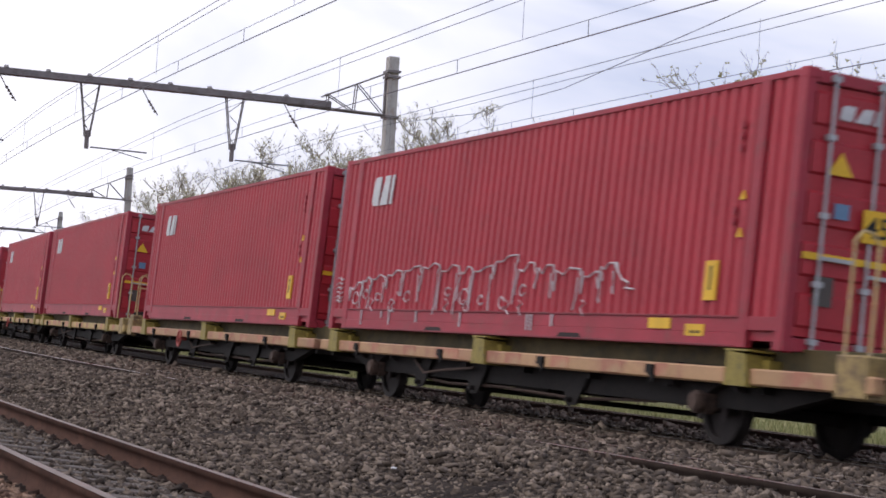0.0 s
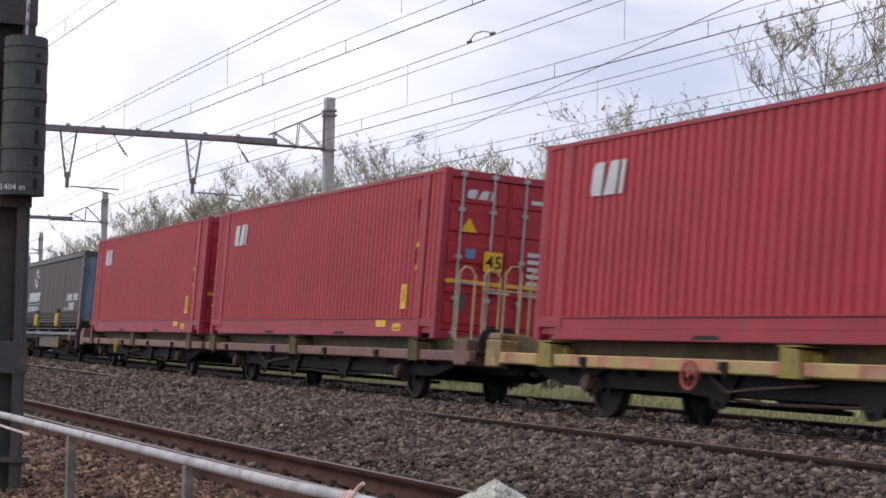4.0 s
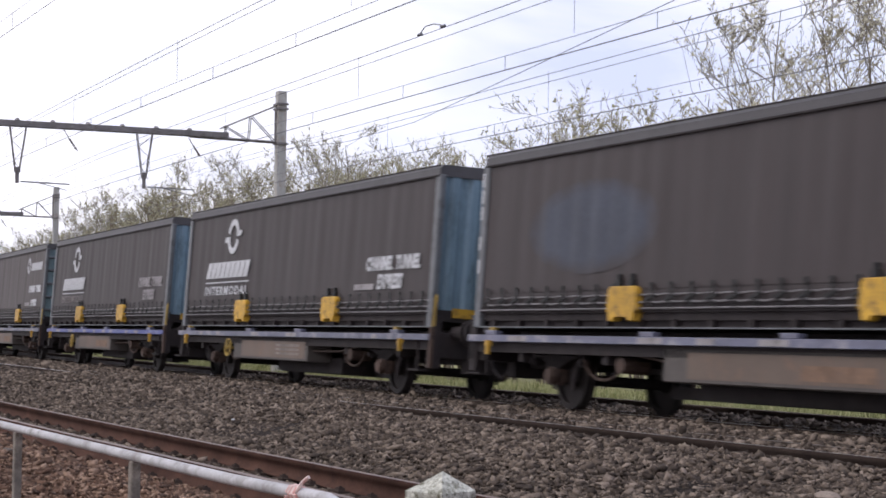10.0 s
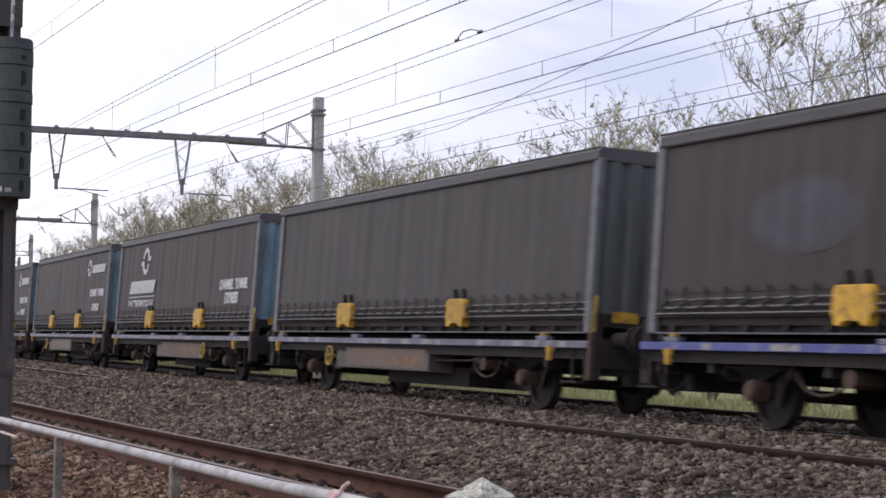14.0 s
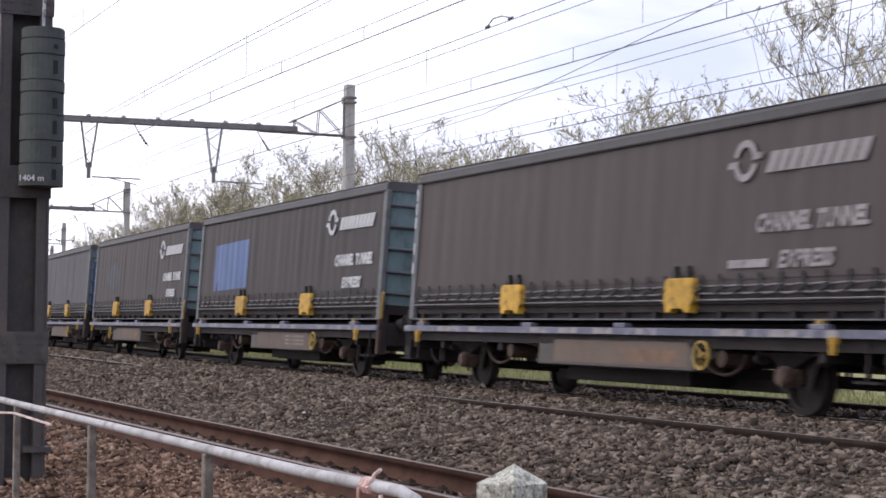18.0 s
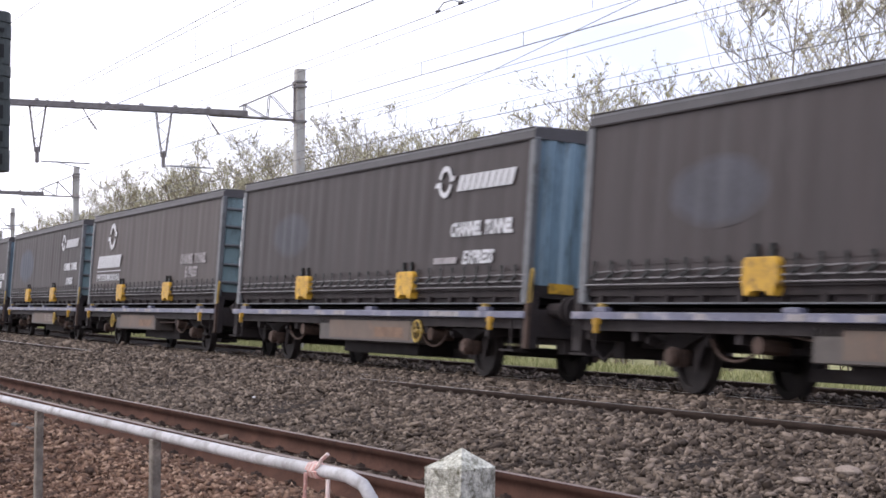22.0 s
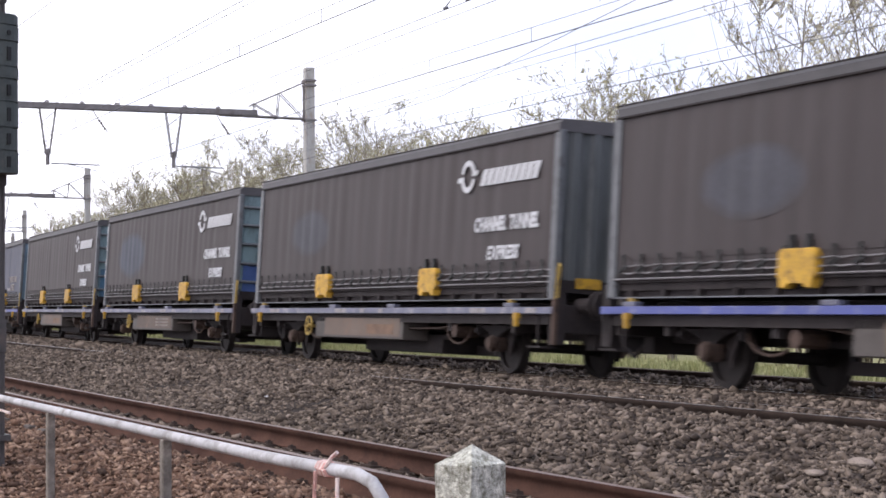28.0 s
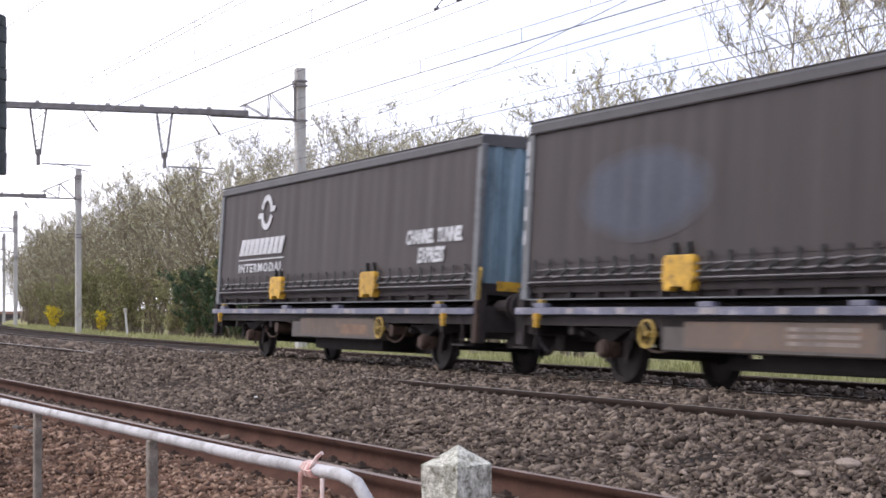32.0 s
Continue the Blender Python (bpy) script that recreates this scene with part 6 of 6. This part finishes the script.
for k in range(3):
    base = 142.81 + 32.18 * k
    for left, q in ((True, base), (False, base + 13.716 + 1.06)):
        pair_wagon(q, left)
        container(q, graffiti=(k == 2 and not left))
for n in range(30):
    q = 127.02 - 15.2 * n
    low_wagon(n, q)
    swap_body(n, q)



# ---- sleepers of the near track ----
def sleeper_set():
    d0, z0, tilt = TRACKS["near"]

    def plank():
        bm = bmesh.new()
        box(bm, -0.125, 0.125, -1.28, 1.28, -0.15, 0.0)
        return mesh_of(bm, M["sleeper"], 0.012)

    def chair():
        bm = bmesh.new()
        box(bm, -0.10, 0.10, -0.17, 0.17, 0.0, 0.02)
        for y in (-0.11, 0.11):
            prism(bm, [(-0.04, 0.02), (0.04, 0.02), (0.028, 0.045), (-0.028, 0.045)], y - 0.025, y + 0.025)
            bar(bm, (0, y, 0.04), (0, y, 0.055), 0.012, 6)
        return mesh_of(bm, M["rail_dark"])
    rnd = random.Random(3)
    for k in range(95):
        s = -4.0 - 0.6 * k
        sl = tagged(new("sleeper", kept("plank", plank)), "dark timber sleeper half buried in ballast", "sleeper", "sleepers of the near track", "structure")
        sl.matrix_world = stand(s, d0, z0 - 0.175, rnd.uniform(-0.6, 0.6)) @ Matrix.Rotation(-tilt, 4, "X")
        for y in (-0.75, 0.75):
            part("rail_chair", kept("chair", chair), None, sl, at=Matrix.Translation((0, y, 0)))


sleeper_set()


# ---- loose ballast stones ----
def scatter_stones(name, zones, material, label, seed):
    rng = np.random.default_rng(seed)
    # crushed, wedge-shaped pieces
    corners = np.array([(x, y, z) for x in (-1, 1) for y, z in ((-0.9, -0.5), (0.9, -0.6), (0.1, 0.9))])
    tris = np.array([(0, 1, 2), (3, 5, 4), (0, 3, 4), (0, 4, 1), (1, 4, 5), (1, 5, 2), (2, 5, 3), (2, 3, 0)])
    vs, fs, base = [], [], 0
    for s0, s1, d0, d1, per, size in zones:
        n = int((s1 - s0) * (d1 - d0) * per)
        s, d = rng.uniform(s0, s1, n), rng.uniform(d0, d1, n)
        for rd, (dd, _, _) in ((0.75, TRACKS["near"]), (-0.75, TRACKS["near"]), (0.75, TRACKS["middle"]), (0.75, TRACKS["train"])):
            keep = np.abs(d - (dd + rd)) > 0.075
            s, d = s[keep], d[keep]
        n = len(s)
        r = 1.12 * size * rng.lognormal(0, 0.30, n)
        c = (corners[None] * rng.uniform(0.7, 1.2, (n, 6, 1)) + rng.normal(0, 0.20, (n, 6, 3))) * np.stack([r, r * rng.uniform(0.5, 0.95, n), r * rng.uniform(0.40, 0.75, n)], -1)[:, None]
        yaw, lean, toward = rng.uniform(0, math.pi, n), rng.normal(0, 0.24, n), rng.uniform(0, 2 * math.pi, n)
        ct, st = np.cos(lean), np.sin(lean)          # most pieces lie nearly flat
        w, x = ct * np.cos(yaw), st * np.cos(toward)
        y, z = st * np.sin(toward), ct * np.sin(yaw)
        rot = np.stack([1 - 2 * (y * y + z * z), 2 * (x * y - z * w), 2 * (x * z + y * w), 2 * (x * y + z * w), 1 - 2 * (x * x + z * z), 2 * (y * z - x * w),
                        2 * (x * z - y * w), 2 * (y * z + x * w), 1 - 2 * (x * x + y * y)], -1).reshape(n, 3, 3)
        p = np.einsum("nij,nkj->nki", rot, c)
        pos = bend(s, d, level(s, d) + r * rng.uniform(-0.6, 0.9, n))
        vs.append((p + pos[:, None]).reshape(-1, 3))
        fs.append((tris[None] + (base + 6 * np.arange(n))[:, None, None]).reshape(-1, 3))
        base += 6 * n
    ob = new(name, raw_mesh(np.concatenate(vs), np.concatenate(fs), material))
    return tagged(ob, label, "ballast", kind="stuff")


scatter_stones("ballast_stones", [(-19, -7, 3.9, 7.6, 1050, 0.0205), (-30, -19, 3.9, 7.6, 740, 0.0215), (-42, -30, 4.1, 7.6, 430, 0.0235), (-72, -42, 4.1, 7.6, 170, 0.028),
                                  (-27, -5, 7.6, 9.25, 420, 0.019), (-55, -27, 7.6, 9.25, 170, 0.028), (-42, -11, 0.9, 4.1, 330, 0.0245), (-75, -42, 0.9, 4.1, 140, 0.032),
                                  (-45, -15, -2.6, 0.9, 90, 0.034), (-7, 8, 0.9, 9.25, 24, 0.04)], M["stone"],
               "grey-brown crushed ballast stones", 5)
scatter_stones("brown_stones", [(-13, -4.0, 9.32, 11.2, 1800, 0.0145), (-20, -13, 9.32, 11.2, 800, 0.019), (-42, -20, 9.32, 11.2, 220, 0.030), (-4, 8, 9.32, 11.2, 40, 0.035), (-30, 8, 11.2, 13.4, 40, 0.032)], M["stone_brown"], "rust-brown ballast stones beside the track", 6)
for s, d, r, mat, lab in ((-9.1, 5.80, 0.075, "loose", "pale flat stone lying on the ballast"), (-19.9, 6.10, 0.022, "white", "small white pebble on the ballast"),
                          (-9.0, 6.25, 0.05, "loose", "reddish stone on the ballast")):
    st = tagged(new("loose_stone"), lab, "stone")
    bm = bmesh.new()
    bmesh.ops.create_icosphere(bm, subdivisions=2, radius=r)
    for v in bm.verts:
        v.co = Vector((v.co.x * 1.3, v.co.y, v.co.z * 0.5)) * (1 + 0.25 * noise.noise(v.co * 14))
    part("stone", bm, M[mat], st)
    st.matrix_world = stand(s, d, float(level(s, d)) + 0.05, 30)


# ---- verge: grass, post ----
def grass_blades(name, zones, seed, material, label, tall=0.3):
    rng = np.random.default_rng(seed)
    vs, n_all = [], 0
    for s0, s1, d0, d1, per in zones:
        n = int((s1 - s0) * (d1 - d0) * per)
        s, d = rng.uniform(s0, s1, n), rng.uniform(d0, d1, n)
        h = tall * rng.lognormal(0, 0.35, n)
        a = rng.uniform(0, 6.283, n)
        w = 0.012 + 0.012 * rng.random(n)
        root = bend(s, d, level(s, d) - 0.02)
        side = np.stack([np.cos(a), np.sin(a), 0 * a], -1) * w[:, None]
        tip = root + np.stack([np.cos(a + 1) * h * 0.4, np.sin(a + 1) * h * 0.4, h], -1)
        vs.append(np.stack([root - side, root + side, tip], 1).reshape(-1, 3))
        n_all += n
    ob = new(name, raw_mesh(np.concatenate(vs), np.arange(3 * n_all).reshape(-1, 3), material))
    return tagged(ob, label, "grass", kind="stuff")


grass_blades("verge_grass", [(-75, -14, -7.2, -5.2, 150), (-150, -75, -9, -5.2, 40), (-75, -14, -10, -7.2, 60)], 7, M["blade"], "pale dry grass along the track", 0.13)


def white_post():
    p = tagged(new("line_post"), "leaning white post with a small sign head", "post")
    bm = bmesh.new()
    box(bm, -0.05, 0.05, -0.05, 0.05, -0.1, 1.25)
    part("shaft", bm, M["white"], p, bevel=0.01)
    bm = bmesh.new()
    box(bm, -0.17, 0.17, -0.06, 0.06, 1.22, 1.42)
    part("sign_head", bm, M["concrete"], p, bevel=0.01)
    p.matrix_world = stand(-88.4, -7.2, 0.2) @ Matrix.Rotation(radians(5), 4, "X")


white_post()


# ---- trees and shrubs ----
def prisms(segs, material):
    """Three-sided sticks from rows of (start, end, radius, radius)."""
    a, b = np.array([g[0] for g in segs]), np.array([g[1] for g in segs])
    ra, rb = np.array([g[2] for g in segs]), np.array([g[3] for g in segs])
    w = b - a
    w /= np.linalg.norm(w, axis=1)[:, None] + 1e-9
    ref = np.where(np.abs(w[:, 2:3]) > 0.9, np.array([[1.0, 0, 0]]), np.array([[0, 0, 1.0]]))
    u = np.cross(w, ref)
    u /= np.linalg.norm(u, axis=1)[:, None]
    v = np.cross(w, u)
    ang = np.array([0, 2.094, 4.189])
    off = np.cos(ang)[None, :, None] * u[:, None] + np.sin(ang)[None, :, None] * v[:, None]
    p = np.concatenate([a[:, None] + off * ra[:, None, None], b[:, None] + off * rb[:, None, None]], 1).reshape(-1, 3)
    i = 6 * np.arange(len(segs))[:, None]
    f = np.concatenate([np.concatenate([i + k, i + (k + 1) % 3, i + 3 + (k + 1) % 3, i + 3 + k], 1) for k in range(3)], 0)
    return raw_mesh(p, f, material)


def join_meshes(a, b):
    """One mesh out of two."""
    bm = bmesh.new()
    bm.from_mesh(a)
    bm.from_mesh(b)
    bm.to_mesh(a)
    bm.free()
    return a


def slivers(segs, material, rng):
    """Hair-thin twig ends, tapering to a point."""
    a, b, r = np.array([g[0] for g in segs]), np.array([g[1] for g in segs]), np.array([g[2] for g in segs])[:, None]
    u = np.cross(b - a, rng.normal(size=a.shape))
    u /= np.linalg.norm(u, axis=1)[:, None] + 1e-9
    mid = (a + b) / 2
    p = np.stack([a - u * r, a + u * r, b, mid + np.cross(u, b - a) * 0.04], 1).reshape(-1, 3)
    i = 4 * np.arange(len(segs))[:, None]
    return raw_mesh(p, np.concatenate([i + [0, 1, 2], i + [0, 2, 3]], 0), material)


def leaf_cards(pts, rng, size, material):
    """Small pointed leaves, each its own island."""
    pts = np.asarray(pts)
    n = len(pts)
    u, v = rng.normal(size=(n, 3)), rng.normal(size=(n, 3))
    u /= np.linalg.norm(u, axis=1)[:, None]
    v -= (v * u).sum(1)[:, None] * u
    v /= np.linalg.norm(v, axis=1)[:, None]
    w = np.cross(u, v)
    r = (1.15 * size * rng.lognormal(0, 0.35, n))[:, None]
    q = np.stack([pts - u * r, pts + u * r * 0.8 + v * r * 0.5, pts + u * r * 0.8 - v * r * 0.5 + w * r * 0.3], 1).reshape(-1, 3)
    return raw_mesh(q, np.arange(3 * n).reshape(-1, 3), material)


def grow(seed, height, stems, spread, branches, subs, twigs, leaf_size, leaves_each, start=0.2, bark="bark", leaf="leaf"):
    """A many-stemmed tree: stems and limbs as one mesh, twigs as another, leaves as a third."""
    rng = np.random.default_rng(seed)
    limbs, fine, hair, leafs = [], [], [], []

    def side_way(way, lift, out):
        a = rng.uniform(0, 6.283)
        v = np.array([math.cos(a), math.sin(a), 0.0])
        w = way * (1 - out) + v * out + np.array([0, 0, lift])
        return w / np.linalg.norm(w)
    for k in range(stems):
        a = rng.uniform(0, 6.283)
        p = np.array([math.cos(a), math.sin(a), 0]) * rng.uniform(0.05, 0.35)
        out = rng.uniform(0.1, 1.0)
        lean = np.array([math.cos(a), math.sin(a), 0]) * out * spread * 1.5
        h = height * rng.uniform(0.80, 0.90) * (1 - 0.12 * out)
        n = 9
        pts = [p]
        for i in range(n):
            way = np.array([0, 0, 1.0]) + lean * (0.4 + 0.6 * i / n) + rng.normal(size=3) * 0.10
            pts.append(pts[-1] + way / np.linalg.norm(way) * h / n)
        r0 = 0.011 * height * rng.uniform(0.5, 0.8)
        rad = [r0 * (1 - 0.95 * i / n) + 0.005 for i in range(n + 1)]
        for i in range(n):
            limbs.append((pts[i], pts[i + 1], rad[i], rad[i + 1]))
        for b in range(branches):
            t = start + (1 - start) * (b + rng.random()) / branches
            i = min(int(t * n), n - 1)
            p0 = pts[i] + (pts[i + 1] - pts[i]) * (t * n - i)
            ln = height * rng.uniform(0.13, 0.24) * (0.72 + 0.5 * math.sin(math.pi * min(t, 0.93)))
            way = side_way(np.array([0, 0, 1.0]), 0.10, 0.70)
            q = [p0]
            for j in range(4):
                way = way + rng.normal(size=3) * 0.16 + np.array([0, 0, 0.10])
                way /= np.linalg.norm(way)
                q.append(q[-1] + way * ln / 4)
            rb = min(rad[i] * 0.55, 0.020)
            for j in range(4):
                limbs.append((q[j], q[j + 1], rb * (1 - 0.2 * j), rb * (0.8 - 0.2 * j) + 0.003))
            for c in range(subs):
                u = rng.uniform(0.25, 1.0) * 4
                j = min(int(u), 3)
                p1 = q[j] + (q[j + 1] - q[j]) * (u - j)
                w1 = side_way(way, 0.30, 0.45)
                l1 = ln * rng.uniform(0.22, 0.5)
                m1 = p1 + w1 * l1 * 0.5
                w2 = w1 + rng.normal(size=3) * 0.25 + np.array([0, 0, 0.12])
                p2 = m1 + w2 * l1 * 0.5
                fine.append((p1, m1, 0.008, 0.006))
                fine.append((m1, p2, 0.006, 0.004))
                for d in range(twigs):
                    g = rng.uniform(0.1, 1.0)
                    p3 = p1 + (p2 - p1) * g
                    w3 = side_way(w1, 0.3, 0.5)
                    p4 = p3 + w3 * rng.uniform(0.15, 0.45)
                    hair.append((p3, p4, 0.0055))
                    for e in range(leaves_each):
                        leafs.append(p3 + (p4 - p3) * rng.uniform(0.3, 1.05) + rng.normal(size=3) * 0.03)
    return prisms(limbs, M[bark]), join_meshes(prisms(fine, M[bark]), slivers(hair, M[bark], rng)), leaf_cards(leafs, rng, leaf_size, M[leaf])


def plant_kind(name, label, category, group, meshes):
    ob = tagged(new(name), label, category, group)
    for nm, me in zip(("trunk", "branching", "crown"), meshes):
        part(nm, me, None, ob)
    return ob


TREES = [plant_kind("tree", lab, "tree", "trees along the verge", grow(21 + k, 9.0, st, sp, br, 7, 4, size, lv, 0.22, bk, "leaf_pale" if k == 5 else "leaf"))
         for k, (st, sp, br, size, lv, bk, lab) in enumerate((
             (4, 0.40, 11, 0.031, 3, "bark", "many-stemmed tree with brown twigs and first pale leaves"),
             (4, 0.50, 11, 0.031, 3, "bark_pale", "spreading tree with pale twigs and young leaves"),
             (3, 0.35, 12, 0.031, 3, "bark_pale", "slim tree with pale twigs and young leaves"),
             (5, 0.50, 10, 0.026, 3, "bark", "bushy tree with bare brown twigs"),
             (3, 0.22, 15, 0.036, 2, "bark_pale", "tall slender tree with thin twigs and scattered leaves"),
             (5, 0.26, 10, 0.034, 2, "bark_pale", "tall fan-shaped tree with bare limbs and pale new leaves")))]
SHRUBS = [plant_kind("shrub", lab, "shrub", "shrubs along the verge", grow(41 + k, 4.0, 8, 0.5, 6, 5, 4, size, lv, 0.05, bk, lf))
          for k, (lab, size, lv, bk, lf) in enumerate((("tangled brown shrub with few green leaves", 0.04, 2, "bark", "leaf_green"), ("olive-green leafy shrub beside the track", 0.045, 6, "bark", "leaf_green"),
                                                       ("dense dark green ivy-covered shrub", 0.055, 9, "bark", "leaf_dark"), ("shrub with bright yellow blossom", 0.06, 3, "bark", "blossom")))]
FIRST = {}


def plant(kind, s, d, scale, turn):
    m = stand(s, d, float(level(s, d)) - 0.05, turn)
    if kind.name not in FIRST:
        FIRST[kind.name] = scale
        kind.matrix_basis = m @ Matrix.Diagonal((scale, scale, scale, 1))
        return kind
    more = scale / FIRST[kind.name]
    return copy_thing(kind, m @ Matrix.Diagonal((more, more, more, 1)))


rnd = random.Random(17)
for k in range(58):           # front row of the wood
    s = -46.5 - 2.1 * k if k < 22 else -92.7 - 3.0 * (k - 22)
    s += rnd.uniform(-0.6, 0.6)
    big = 0.80 if s > -51 else 0.92 if s > -57 else 1.02 if s > -80 else 1.10
    plant(TREES[rnd.randrange(4)], s, -10.2 + rnd.uniform(-1.6, 1.2), big * rnd.uniform(0.90, 1.08), rnd.uniform(0, 360))
for k in range(30):           # second row
    s = -48 - 5.4 * k + rnd.uniform(-1, 1)
    plant(TREES[rnd.randrange(4)], s, -15 + rnd.uniform(-2, 2), (0.80 if s > -55 else 0.98 if s > -64 else 1.10) * rnd.uniform(0.92, 1.08), rnd.uniform(0, 360))
for k in range(9):            # thicker growth by the mast
    s = -47.5 - 1.9 * k + rnd.uniform(-0.5, 0.5)
    plant(TREES[rnd.choice((0, 1, 3))], s, -12.3 + rnd.uniform(-0.8, 0.8), (0.74 if k < 3 else 0.86) * rnd.uniform(0.94, 1.06), rnd.uniform(0, 360))
for k in range(9):            # edge of the wood, close to the masts
    s = -142 - 7.0 * k + rnd.uniform(-2, 2)
    plant(TREES[rnd.randrange(4)], s, -7.6 + rnd.uniform(-0.8, 0.6), rnd.uniform(0.80, 1.0), rnd.uniform(0, 360))
for k in range(16):           # the wood closes the view round the bend
    s = -206 - 7.5 * k + rnd.uniform(-2, 2)
    plant(TREES[rnd.randrange(4)], s, -7.5 + rnd.uniform(-1.5, 1.0), rnd.uniform(0.95, 1.15), rnd.uniform(0, 360))
for s, d, sc, kd in ((-45.0, -11.5, 0.92, 2), (-42.6, -10.5, 1.0, 4), (-40.8, -11, 0.90, 4), (-38.9, -11, 0.93, 4), (-37.2, -11, 0.86, 4), (-35.6, -11.2, 0.82, 4), (-31.7, -10.4, 1.14, 5), (-28.4, -10.9, 1.18, 5),
                     (-29.6, -12.5, 0.80, 2), (-25.4, -10.2, 1.12, 5), (-22.5, -10.6, 1.06, 0), (-19.5, -10.5, 1.0, 4)):
    plant(TREES[kd], s, d, sc, rnd.uniform(0, 360))
for k in range(58):
    s = -47 - 2.6 * k + rnd.uniform(-0.8, 0.8)
    plant(SHRUBS[rnd.choice((0, 1, 1))], s, -9.0 + rnd.uniform(-1.0, 0.6), rnd.uniform(0.7, 1.15), rnd.uniform(0, 360))
for k in range(9):
    s = -46 + 3.2 * k
    plant(SHRUBS[0], s, -10.5, rnd.uniform(0.45, 0.7), rnd.uniform(0, 360))
for s, d, sc in ((-69, -8.2, 0.85), (-71.5, -8.8, 1.0), (-73.5, -8.4, 0.8), (-75.8, -8.2, 0.9), (-78.2, -8.5, 0.75), (-60, -9.0, 0.6)):
    plant(SHRUBS[2], s, d, sc, rnd.uniform(0, 360))
for s, d, sc in ((-99.3, -7.6, 0.36), (-126.5, -7.8, 0.42), (-131, -8.0, 0.46)):
    plant(SHRUBS[3], s, d, sc, rnd.uniform(0, 360))



def motions():
    for ob, q in MOVERS:
        walk(ob, [(t, ride(run(q, t))) for t in range(0, 33)])


motions()
